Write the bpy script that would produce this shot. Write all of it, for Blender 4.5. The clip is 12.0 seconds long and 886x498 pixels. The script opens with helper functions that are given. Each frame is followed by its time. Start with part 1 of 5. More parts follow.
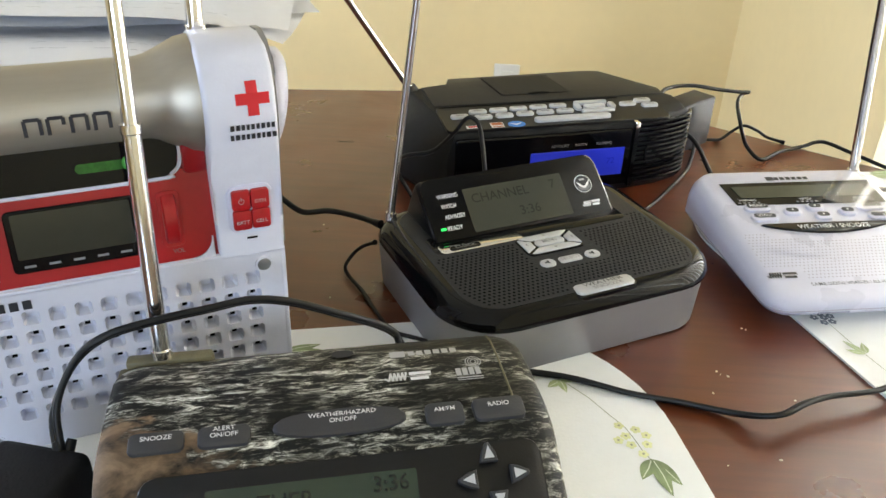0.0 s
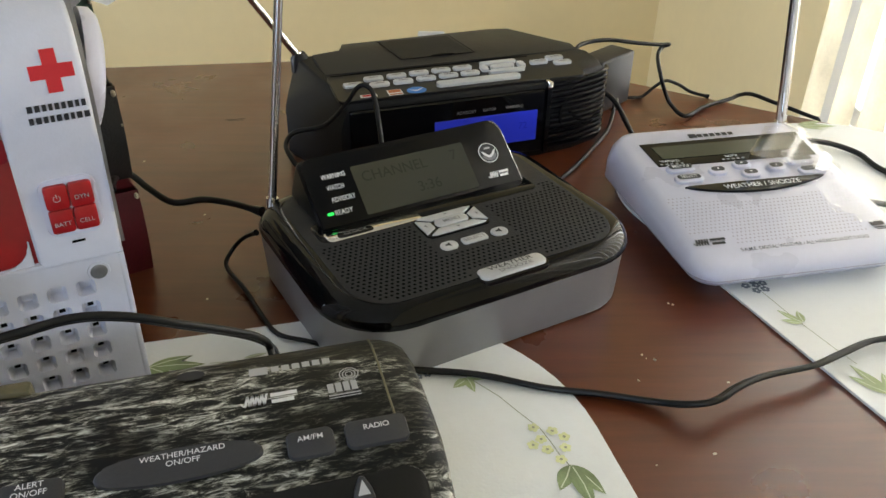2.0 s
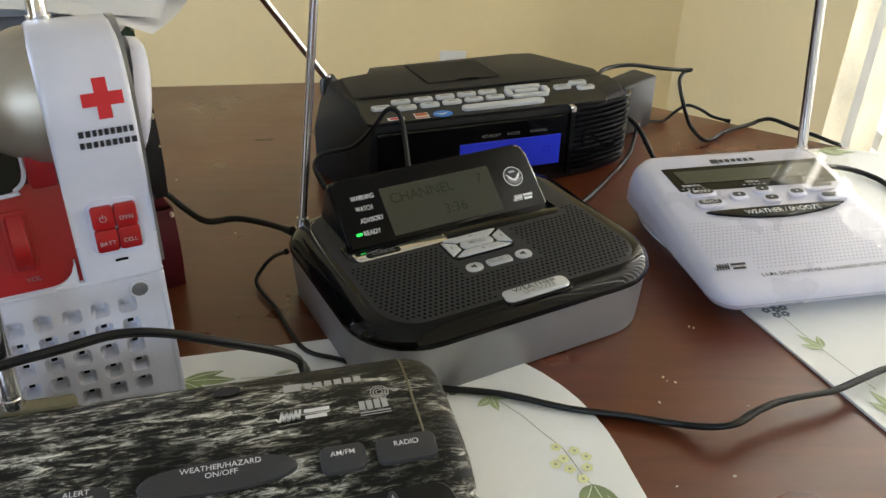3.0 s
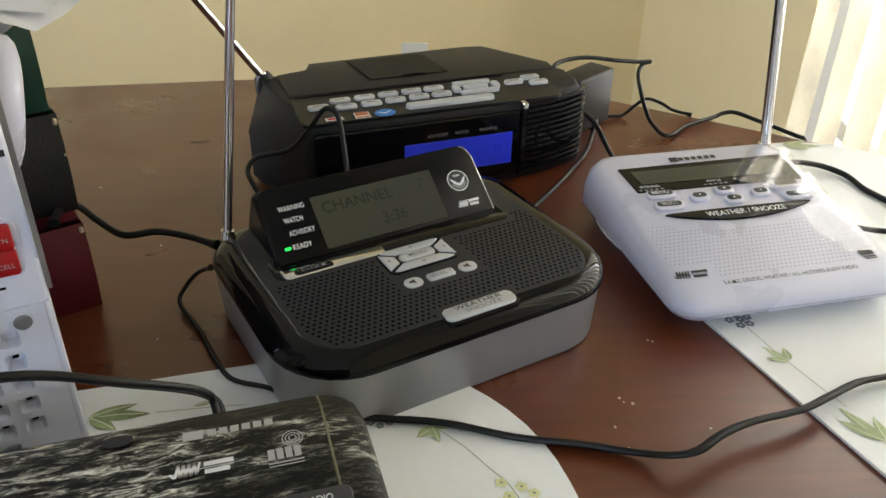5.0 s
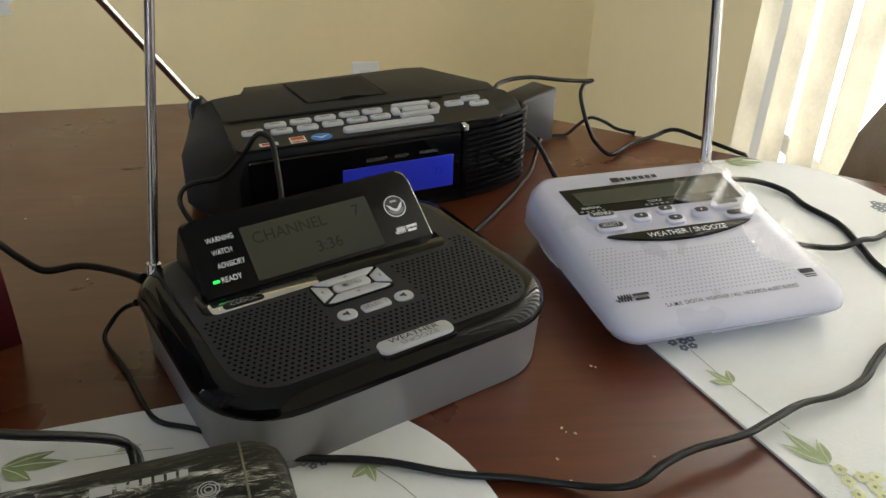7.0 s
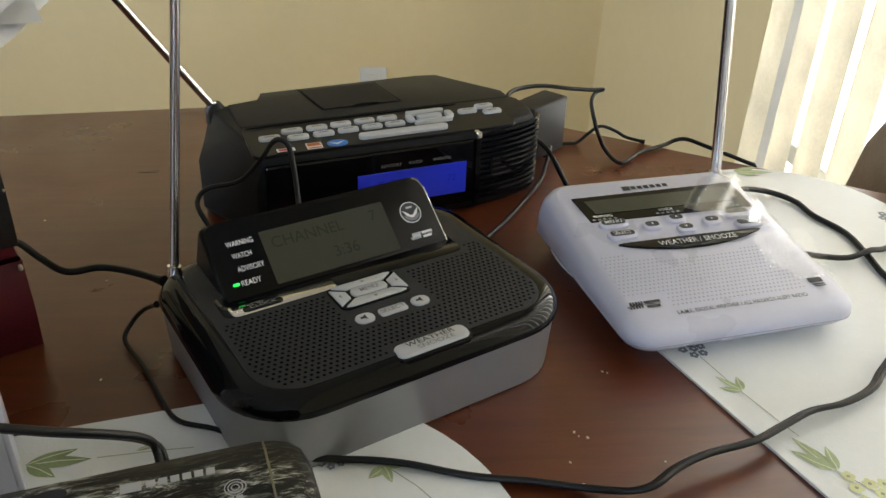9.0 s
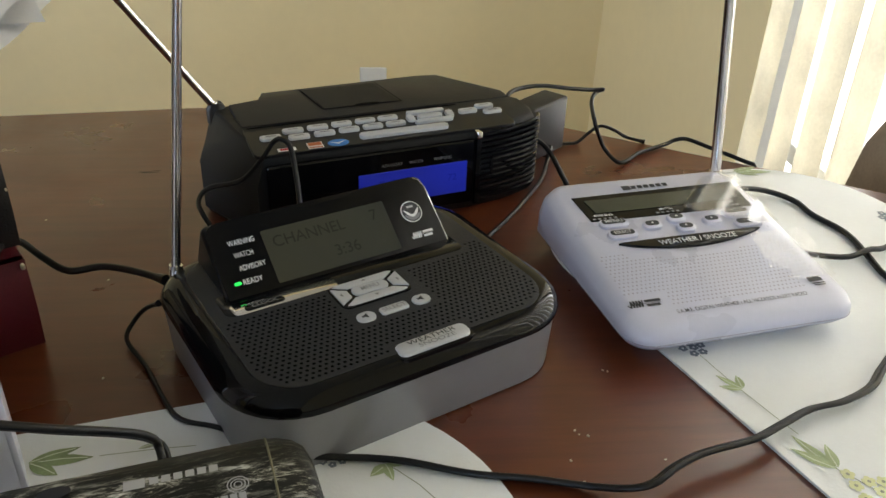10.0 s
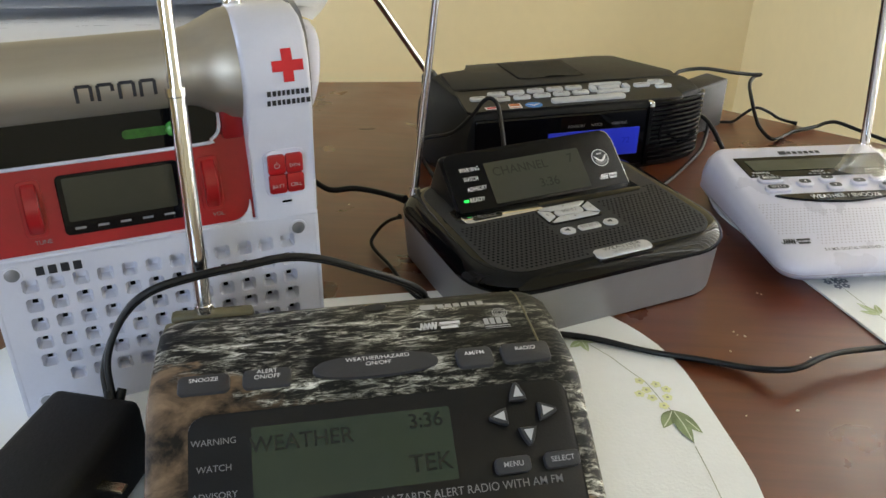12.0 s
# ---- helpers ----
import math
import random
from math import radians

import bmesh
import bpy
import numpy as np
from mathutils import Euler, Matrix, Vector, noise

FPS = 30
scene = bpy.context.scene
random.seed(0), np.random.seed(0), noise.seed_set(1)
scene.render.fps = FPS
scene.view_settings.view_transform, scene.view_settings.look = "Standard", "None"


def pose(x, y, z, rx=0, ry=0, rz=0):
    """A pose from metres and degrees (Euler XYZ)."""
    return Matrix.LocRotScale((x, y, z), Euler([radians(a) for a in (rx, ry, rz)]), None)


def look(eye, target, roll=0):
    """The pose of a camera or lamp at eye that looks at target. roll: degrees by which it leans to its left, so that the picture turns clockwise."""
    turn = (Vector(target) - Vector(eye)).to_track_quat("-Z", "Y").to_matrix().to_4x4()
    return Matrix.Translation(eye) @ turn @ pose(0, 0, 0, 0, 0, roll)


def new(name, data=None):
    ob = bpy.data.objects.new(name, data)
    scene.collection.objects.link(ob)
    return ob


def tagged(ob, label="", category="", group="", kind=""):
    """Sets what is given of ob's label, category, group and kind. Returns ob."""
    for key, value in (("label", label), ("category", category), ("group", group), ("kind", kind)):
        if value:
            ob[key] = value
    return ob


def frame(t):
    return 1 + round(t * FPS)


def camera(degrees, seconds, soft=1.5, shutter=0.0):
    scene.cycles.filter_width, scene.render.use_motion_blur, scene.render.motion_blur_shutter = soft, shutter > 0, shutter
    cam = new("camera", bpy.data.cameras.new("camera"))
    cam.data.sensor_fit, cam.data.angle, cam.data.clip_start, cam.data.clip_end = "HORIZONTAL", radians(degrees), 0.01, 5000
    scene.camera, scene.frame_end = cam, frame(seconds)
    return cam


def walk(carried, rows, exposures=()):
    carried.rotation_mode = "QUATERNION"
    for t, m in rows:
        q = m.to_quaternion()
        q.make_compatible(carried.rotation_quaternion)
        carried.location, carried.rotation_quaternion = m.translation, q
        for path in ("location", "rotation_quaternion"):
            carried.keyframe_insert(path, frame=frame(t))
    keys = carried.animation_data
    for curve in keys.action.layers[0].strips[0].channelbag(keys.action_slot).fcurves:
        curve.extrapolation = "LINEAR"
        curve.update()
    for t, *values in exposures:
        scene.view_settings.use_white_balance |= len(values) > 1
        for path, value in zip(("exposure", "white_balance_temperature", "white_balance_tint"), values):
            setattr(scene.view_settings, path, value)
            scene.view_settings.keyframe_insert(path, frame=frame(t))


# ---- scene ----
cam = camera(56.9, 12.0)
U = 0.88  # metres per unit of the plan
EXPOSURES = [(0.0, 0.78), (0.5, 0.38), (1.0, 0.48), (1.5, 0.44), (2.0, 0.3), (3.0, 0.28), (5.0, 0.24), (5.5, 0.18), (6.0, 0.05), (7.0, -0.04), (11.0, -0.03), (11.5, -0.05), (12.0, 0.36)]
PATH = [
    (0, (0.023, 0.077, 0.368), (-0.052, 1.804, -0.637), 2.3),
    (0.5, (0.042, 0.103, 0.355), (0.029, 1.823, -0.665), 1.9),
    (1, (0.042, 0.122, 0.351), (0.094, 1.84, -0.672), 2.0),
    (1.5, (0.051, 0.126, 0.352), (0.058, 1.837, -0.684), -0.1),
    (2, (0.059, 0.146, 0.338), (0.118, 1.842, -0.721), 1.1),
    (2.5, (0.052, 0.137, 0.348), (0.063, 1.845, -0.691), 0.4),
    (3, (0.053, 0.136, 0.348), (0.069, 1.853, -0.677), 1.1),
    (3.2, (0.06, 0.14, 0.345), (0.107, 1.856, -0.682), 1.5),
    (4.8, (0.074, 0.176, 0.331), (0.15, 1.886, -0.704), 1.8),
    (5, (0.076, 0.183, 0.336), (0.16, 1.888, -0.705), 1.2),
    (5.5, (0.075, 0.19, 0.334), (0.185, 1.894, -0.708), 1.5),
    (6, (0.08, 0.195, 0.331), (0.226, 1.904, -0.698), 1.9),
    (6.5, (0.088, 0.197, 0.33), (0.276, 1.908, -0.69), 2.5),
    (7, (0.092, 0.199, 0.335), (0.275, 1.918, -0.67), 1.6),
    (9, (0.083, 0.192, 0.34), (0.259, 1.918, -0.655), 2.1),
    (9.5, (0.083, 0.191, 0.34), (0.264, 1.917, -0.654), 2.1),
    (10, (0.082, 0.19, 0.34), (0.259, 1.917, -0.654), 2.1),
    (10.5, (0.08, 0.19, 0.34), (0.258, 1.917, -0.653), 2.0),
    (11, (0.083, 0.189, 0.341), (0.27, 1.915, -0.651), 2.3),
    (11.5, (0.054, 0.142, 0.336), (0.128, 1.862, -0.682), 3.0),
    (12, (0.018, 0.041, 0.353), (-0.092, 1.777, -0.633), 0.9),
]
walk(cam, [(t, look(U * Vector(eye), U * Vector(target), roll)) for t, eye, target, roll in PATH], EXPOSURES)

# ---- world and light ----
world = bpy.data.worlds.new("sky")
scene.world = world
world.use_nodes = True
wn = world.node_tree.nodes
sky = wn.new("ShaderNodeTexSky")
sky.sky_type, sky.sun_disc, sky.sun_elevation, sky.sun_rotation = "NISHITA", False, radians(38), radians(80)
world.node_tree.links.new(sky.outputs[0], wn["Background"].inputs[0])
wn["Background"].inputs[1].default_value = 0.12


def area(name, eye, target, w, h, watts, colour):
    data = bpy.data.lights.new(name, "AREA")
    data.shape, data.size, data.size_y, data.energy, data.color = "RECTANGLE", U * w, U * h, watts, colour
    ob = new(name, data)
    data.spread = radians(150)
    ob.matrix_world = look(U * Vector(eye), U * Vector(target))
    return ob


area("window_daylight", (1.02, 0.96, 0.22), (0.0, 1.0, 0.2), 1.5, 1.4, 24, (0.73, 0.83, 1.0))
# Fill light added from the west to brighten the walls; its window is unseen.
area("side_fill_daylight", (-4.16, 0.7, 0.85), (0.0, 0.9, 0.5), 1.9, 1.4, 46, (0.665, 0.78, 1.0))
# Soft cool fill from the camera's side; its rear window is unseen, assumed.
area("rear_fill_daylight", (-0.6, -3.5, 0.9), (-0.6, 0.0, 0.7), 1.6, 1.3, 27, (0.62, 0.77, 1.0))

# ---- materials ----


def material(name, colour, rough=0.5, metal=0.0, vary=0.12, scale=60.0, bump=0.05, bump_scale=None, coat=0.0, second=None, stretch=(1, 1, 1)):
    """A surface with fine grain and broader stains."""
    m = bpy.data.materials.new(name)
    m.use_nodes = True
    n, l = m.node_tree.nodes, m.node_tree.links
    b = n["Principled BSDF"]
    b.inputs["Roughness"].default_value, b.inputs["Metallic"].default_value = rough, metal
    b.inputs["Coat Weight"].default_value = coat
    b.inputs["Coat Roughness"].default_value = 0.08
    tc, mp = n.new("ShaderNodeTexCoord"), n.new("ShaderNodeMapping")
    l.new(tc.outputs["Object"], mp.inputs[0])
    mp.inputs["Scale"].default_value = stretch
    fine, broad = n.new("ShaderNodeTexNoise"), n.new("ShaderNodeTexNoise")
    fine.inputs["Scale"].default_value, fine.inputs["Detail"].default_value = scale * 6, 6
    broad.inputs["Scale"].default_value, broad.inputs["Detail"].default_value = scale * 0.4, 4
    l.new(mp.outputs[0], fine.inputs[0]), l.new(mp.outputs[0], broad.inputs[0])
    add = n.new("ShaderNodeMath")
    add.operation = "MULTIPLY_ADD"
    add.inputs[1].default_value = 0.4
    l.new(fine.outputs[0], add.inputs[0]), l.new(broad.outputs[0], add.inputs[2])
    ramp = n.new("ShaderNodeValToRGB")
    low = second or [c * (1 - vary) for c in colour]
    ramp.color_ramp.elements[0].position, ramp.color_ramp.elements[1].position = 0.45, 0.95
    ramp.color_ramp.elements[0].color, ramp.color_ramp.elements[1].color = (*low, 1), (*[min(1, c * (1 + vary * 0.5)) for c in colour], 1)
    l.new(add.outputs[0], ramp.inputs[0]), l.new(ramp.outputs[0], b.inputs["Base Color"])
    rr = n.new("ShaderNodeMapRange")
    rr.inputs["To Min"].default_value, rr.inputs["To Max"].default_value = max(0.02, rough * 0.8), min(1, rough * 1.25)
    l.new(broad.outputs[0], rr.inputs["Value"]), l.new(rr.outputs[0], b.inputs["Roughness"])
    if bump:
        bp = n.new("ShaderNodeBump")
        bp.inputs["Strength"].default_value, bp.inputs["Distance"].default_value = bump, 0.001
        grain = n.new("ShaderNodeTexNoise")
        grain.inputs["Scale"].default_value, grain.inputs["Detail"].default_value = bump_scale or scale * 12, 3
        l.new(mp.outputs[0], grain.inputs[0])
        l.new(grain.outputs[0], bp.inputs["Height"]), l.new(bp.outputs[0], b.inputs["Normal"])
    return m


def glow(name, colour, strength):
    m = material(name, colour, 0.2, vary=0.05, bump=0)
    b = m.node_tree.nodes["Principled BSDF"]
    b.inputs["Emission Color"].default_value, b.inputs["Emission Strength"].default_value = (*colour, 1), strength
    return m


BLACK = material("black_satin_plastic", (0.006, 0.006, 0.0066), 0.32, bump=0.08, vary=0.3, scale=90)
BLACK_MATT = material("black_matt_plastic", (0.009, 0.0092, 0.01), 0.45, bump=0.3, vary=0.25, scale=110)
GLOSS = material("black_gloss_plastic", (0.003, 0.003, 0.0036), 0.05, bump=0.0, vary=0.2, scale=40)
FACE = material("black_display_face", (0.003, 0.003, 0.0035), 0.22, bump=0.0, vary=0.2, scale=40)
FACE.node_tree.nodes["Principled BSDF"].inputs["Specular IOR Level"].default_value = 0.15
PLATE = material("perforated_black_plastic", (0.023, 0.0235, 0.026), 0.55, bump=0.3, vary=0.2, scale=110)
DUSTY = material("dusty_black_plastic", (0.013, 0.013, 0.0136), 0.42, bump=0.3, vary=0.35, scale=60)
GLOSS.node_tree.nodes["Principled BSDF"].inputs["Specular IOR Level"].default_value = 0.24
SILVER = material("silver_paint", (0.27, 0.27, 0.285), 0.36, metal=0.5, bump=0.08, vary=0.06, scale=120)
KEY = material("silver_key_plastic", (0.5, 0.515, 0.54), 0.34, metal=0.2, bump=0.05, vary=0.08, scale=90)
CHROME = material("chrome", (0.78, 0.77, 0.76), 0.12, metal=1.0, bump=0.0, vary=0.1, scale=40)
WHITE = material("white_plastic", (0.58, 0.585, 0.7), 0.28, bump=0.06, vary=0.05, scale=50, coat=0.2)
WHITE_A = material("white_moulded_plastic", (0.61, 0.62, 0.71), 0.3, bump=0.08, vary=0.05, scale=45, coat=0.15)
RED = material("red_plastic", (0.33, 0.006, 0.009), 0.32, bump=0.05, vary=0.2, scale=50, coat=0.2)
RED_PRINT = material("red_print", (0.55, 0.012, 0.02), 0.45, bump=0, vary=0.05)
CHAMPAGNE = material("brushed_champagne_metal", (0.42, 0.385, 0.32), 0.44, metal=0.9, bump=0.06, vary=0.1, scale=60, stretch=(0.1, 1, 1))
GREY_KEY = material("dark_grey_rubber", (0.032, 0.032, 0.035), 0.55, bump=0.2, vary=0.15, scale=100)
INK_WHITE = material("white_print", (0.75, 0.75, 0.76), 0.5, bump=0, vary=0.05)
INK_GREY = material("grey_print", (0.2, 0.2, 0.21), 0.5, bump=0, vary=0.05)
INK_DIM = material("dim_grey_print", (0.07, 0.07, 0.072), 0.5, bump=0, vary=0.05)
INK_BLACK = material("black_print", (0.02, 0.02, 0.024), 0.5, bump=0, vary=0.05)
INK_BLUE = material("blue_print", (0.03, 0.2, 0.6), 0.4, bump=0, vary=0.1)
INK_ORANGE = material("orange_print", (0.5, 0.13, 0.03), 0.4, bump=0, vary=0.2)
HOLE = material("speaker_hole", (0.004, 0.004, 0.0045), 0.9, bump=0)
HOLE.node_tree.nodes["Principled BSDF"].inputs["Specular IOR Level"].default_value = 0.05
HOLE_GREY = material("speaker_hole_grey", (0.4, 0.39, 0.46), 0.7, bump=0)
LCD = material("grey_green_lcd", (0.034, 0.036, 0.027), 0.16, bump=0, vary=0.08, scale=20)
LCD_DARK = material("dark_lcd", (0.05, 0.056, 0.042), 0.14, bump=0, vary=0.15, scale=20)
LCD_GREEN = material("green_lcd", (0.027, 0.04, 0.025), 0.2, bump=0, vary=0.08, scale=20)
SEGMENT = material("lcd_segment", (0.017, 0.018, 0.013), 0.2, bump=0, vary=0.05)
SEGMENT_DARK = material("dark_lcd_segment", (0.007, 0.011, 0.006), 0.2, bump=0, vary=0.05)
LCD_BLACK = material("blackish_lcd", (0.026, 0.027, 0.02), 0.14, bump=0, vary=0.15, scale=20)
INK_MID = material("pale_grey_print", (0.42, 0.42, 0.43), 0.5, bump=0, vary=0.05)
LED = glow("green_led", (0.03, 0.9, 0.12), 0.65)
BLUE_LCD = glow("blue_backlit_lcd", (0.02, 0.034, 0.5), 0.2)
BLUE_SEGMENT = glow("dim_blue_segment", (0.01, 0.018, 0.36), 0.3)
CORD = material("black_pvc_cord", (0.006, 0.006, 0.0066), 0.4, bump=0.15, vary=0.2, scale=80)
PAPER = material("white_paper", (0.74, 0.74, 0.76), 0.7, bump=0.2, vary=0.05, scale=25)
VINYL = material("off_white_vinyl", (0.84, 0.86, 0.86), 0.42, bump=0.15, vary=0.04, scale=40)
LEAF = material("green_leaf_print", (0.3, 0.38, 0.19), 0.5, bump=0, vary=0.45, scale=120)
LEAF_PALE = material("pale_leaf_print", (0.42, 0.5, 0.27), 0.5, bump=0, vary=0.3, scale=120)
STEM = material("grey_green_stem_print", (0.36, 0.38, 0.28), 0.5, bump=0, vary=0.1)
BLOSSOM = material("yellow_flower_print", (0.74, 0.76, 0.42), 0.5, bump=0, vary=0.15, scale=150)
BLOSSOM_BLUE = material("grey_blue_flower_print", (0.22, 0.25, 0.3), 0.5, bump=0, vary=0.25, scale=150)
CRUMB = material("crumb", (0.7, 0.62, 0.5), 0.8, bump=0.3)
WALL = material("cream_yellow_wall_paint", (0.86, 0.715, 0.41), 0.6, bump=0.25, vary=0.05, scale=6, bump_scale=260)
CEILING = material("white_ceiling_paint", (0.78, 0.77, 0.73), 0.8, bump=0.2, vary=0.04, scale=5)
CARPET = material("beige_carpet", (0.35, 0.28, 0.2), 0.95, bump=0.8, vary=0.25, scale=40)
TRIM = material("white_trim_paint", (0.78, 0.78, 0.75), 0.4, bump=0.05, vary=0.04, scale=20)
UPHOLSTERY = material("brown_upholstery", (0.3, 0.22, 0.145), 0.85, bump=0.6, vary=0.25, scale=50)
BOOK_RED = material("maroon_book_cloth", (0.1, 0.006, 0.014), 0.45, bump=0.3, vary=0.25, scale=60)
BOOK_BLACK = material("black_book_cloth", (0.012, 0.012, 0.014), 0.42, bump=0.4, vary=0.3, scale=60)
BOOK_GREEN = material("dark_green_book_cloth", (0.008, 0.05, 0.03), 0.42, bump=0.3, vary=0.25, scale=60)
SCUFF = material("dark_scuff", (0.03, 0.02, 0.016), 0.6, bump=0.1, vary=0.3)
PAGES = material("book_pages", (0.62, 0.55, 0.42), 0.8, bump=0.5, vary=0.2, scale=80, stretch=(0.05, 0.05, 8))
TAN = material("tan_camouflage_film", (0.15, 0.135, 0.075), 0.45, bump=0.3, vary=0.3, scale=90)
for plastic in (BLACK, BLACK_MATT, DUSTY, CORD, PLATE):
    plastic.node_tree.nodes["Principled BSDF"].inputs["Specular IOR Level"].default_value = 0.32
DUSTY_SHELL = material("dusty_grey_black_plastic", (0.02, 0.02, 0.0215), 0.45, bump=0.3, vary=0.4, scale=60)
BLACK_MATT.node_tree.nodes["Principled BSDF"].inputs["Specular IOR Level"].default_value = 0.16
ADAPTER = material("scuffed_black_plastic", (0.012, 0.012, 0.0125), 0.6, bump=0.2, vary=0.4, scale=60)
ADAPTER.node_tree.nodes["Principled BSDF"].inputs["Specular IOR Level"].default_value = 0.2
BRASS = material("brass_pin", (0.6, 0.52, 0.36), 0.25, metal=1.0, bump=0)


def wood():
    m = bpy.data.materials.new("red_brown_varnished_wood")
    m.use_nodes = True
    n, l = m.node_tree.nodes, m.node_tree.links
    b = n["Principled BSDF"]
    tc, mp = n.new("ShaderNodeTexCoord"), n.new("ShaderNodeMapping")
    l.new(tc.outputs["Object"], mp.inputs[0])
    mp.inputs["Rotation"].default_value = (0, 0, radians(-20))
    mp.inputs["Scale"].default_value = (1.2, 14, 1)
    grain, broad = n.new("ShaderNodeTexNoise"), n.new("ShaderNodeTexNoise")
    grain.inputs["Scale"].default_value, grain.inputs["Detail"].default_value, grain.inputs["Roughness"].default_value = 9, 8, 0.62
    broad.inputs["Scale"].default_value, broad.inputs["Detail"].default_value = 5, 4
    l.new(mp.outputs[0], grain.inputs[0]), l.new(tc.outputs["Object"], broad.inputs[0])
    ramp = n.new("ShaderNodeValToRGB")
    e = ramp.color_ramp.elements
    e[0].position, e[0].color = 0.22, (0.082, 0.0195, 0.0064, 1)
    e[1].position, e[1].color = 0.78, (0.155, 0.0385, 0.0118, 1)
    l.new(grain.outputs[0], ramp.inputs[0])
    mix = n.new("ShaderNodeMix")
    mix.data_type, mix.blend_type = "RGBA", "MULTIPLY"
    mix.inputs[0].default_value = 0.45
    r2 = n.new("ShaderNodeValToRGB")
    r2.color_ramp.elements[0].position, r2.color_ramp.elements[1].position = 0.35, 0.65
    r2.color_ramp.elements[0].color = (0.6, 0.55, 0.55, 1)
    l.new(broad.outputs[0], r2.inputs[0])
    l.new(ramp.outputs[0], mix.inputs[6]), l.new(r2.outputs[0], mix.inputs[7]), l.new(mix.outputs[2], b.inputs["Base Color"])
    mr = n.new("ShaderNodeMapRange")
    mr.inputs["From Min"].default_value, mr.inputs["From Max"].default_value = 0.3, 0.7
    mr.inputs["To Min"].default_value, mr.inputs["To Max"].default_value = 0.25, 0.37
    smear = n.new("ShaderNodeTexNoise")
    smear.inputs["Scale"].default_value, smear.inputs["Detail"].default_value, smear.inputs["Distortion"].default_value = 14, 8, 0.3
    l.new(tc.outputs["Object"], smear.inputs[0])
    l.new(smear.outputs[0], mr.inputs["Value"]), l.new(mr.outputs[0], b.inputs["Roughness"])
    b.inputs["Specular IOR Level"].default_value = 0.6
    bp = n.new("ShaderNodeBump")
    bp.inputs["Strength"].default_value, bp.inputs["Distance"].default_value = 0.06, 0.001
    l.new(grain.outputs[0], bp.inputs["Height"]), l.new(bp.outputs[0], b.inputs["Normal"])
    return m


def camouflage():
    """Printed bark: dark furrows, pale lichen streaks, brown leaf patches."""
    m = bpy.data.materials.new("bark_camouflage_film")
    m.use_nodes = True
    n, l = m.node_tree.nodes, m.node_tree.links
    b = n["Principled BSDF"]
    b.inputs["Roughness"].default_value = 0.5
    b.inputs["Specular IOR Level"].default_value = 0.25
    tc = n.new("ShaderNodeTexCoord")

    def tex(scale, rot, sc, detail=8, rough=0.65, dist=0.4):
        mp, t = n.new("ShaderNodeMapping"), n.new("ShaderNodeTexNoise")
        mp.inputs["Scale"].default_value, mp.inputs["Rotation"].default_value = sc, (0, 0, radians(rot))
        t.inputs["Scale"].default_value, t.inputs["Detail"].default_value = scale, detail
        t.inputs["Roughness"].default_value, t.inputs["Distortion"].default_value = rough, dist
        l.new(tc.outputs["Object"], mp.inputs[0]), l.new(mp.outputs[0], t.inputs[0])
        return t

    bark = tex(215, -17, (0.36, 1.5, 1.0), 14, 0.8, 0.5)
    ramp = n.new("ShaderNodeValToRGB")
    ramp.color_ramp.elements[0].position, ramp.color_ramp.elements[0].color = 0.44, (0.004, 0.004, 0.0035, 1)
    ramp.color_ramp.elements[1].position, ramp.color_ramp.elements[1].color = 0.6, (0.8, 0.8, 0.74, 1)
    mid = ramp.color_ramp.elements.new(0.495)
    mid.color = (0.02, 0.02, 0.016, 1)
    mid2 = ramp.color_ramp.elements.new(0.53)
    mid2.color = (0.2, 0.195, 0.16, 1)
    l.new(bark.outputs[0], ramp.inputs[0])
    dark = tex(24, -20, (0.7, 1.6, 1.0), 5, 0.55)
    dr = n.new("ShaderNodeValToRGB")
    dr.color_ramp.elements[0].position, dr.color_ramp.elements[1].position = 0.41, 0.55
    dr.color_ramp.elements[0].color = (0.05, 0.05, 0.038, 1)
    l.new(dark.outputs[0], dr.inputs[0])
    m1 = n.new("ShaderNodeMix")
    m1.data_type, m1.blend_type = "RGBA", "MULTIPLY"
    m1.inputs[0].default_value = 0.95
    l.new(ramp.outputs[0], m1.inputs[6]), l.new(dr.outputs[0], m1.inputs[7])
    leaf = tex(42, 60, (1, 1.5, 1), 9, 0.62, 0.35)
    lr = n.new("ShaderNodeValToRGB")
    lr.color_ramp.elements[0].color, lr.color_ramp.elements[1].color = (0.008, 0.006, 0.004, 1), (0.3, 0.2, 0.12, 1)
    lr.color_ramp.elements[0].position, lr.color_ramp.elements[1].position = 0.36, 0.72
    l.new(leaf.outputs[0], lr.inputs[0])
    sep = n.new("ShaderNodeSeparateXYZ")
    l.new(tc.outputs["Object"], sep.inputs[0])
    # brown leaves towards the front and the sides of the case
    f = n.new("ShaderNodeMath")
    f.operation = "MULTIPLY_ADD"
    f.inputs[1].default_value = -16.0
    g = n.new("ShaderNodeMath")
    g.operation = "MULTIPLY_ADD"
    g.inputs[1].default_value = -6.5
    l.new(sep.outputs[0], g.inputs[0]), l.new(leaf.outputs[0], g.inputs[2])
    l.new(sep.outputs[1], f.inputs[0]), l.new(g.outputs[0], f.inputs[2])
    fr = n.new("ShaderNodeValToRGB")
    fr.color_ramp.elements[0].position, fr.color_ramp.elements[1].position = 0.8, 0.9
    l.new(f.outputs[0], fr.inputs[0])
    m2 = n.new("ShaderNodeMix")
    m2.data_type = "RGBA"
    l.new(fr.outputs[0], m2.inputs[0]), l.new(m1.outputs[2], m2.inputs[6]), l.new(lr.outputs[0], m2.inputs[7])
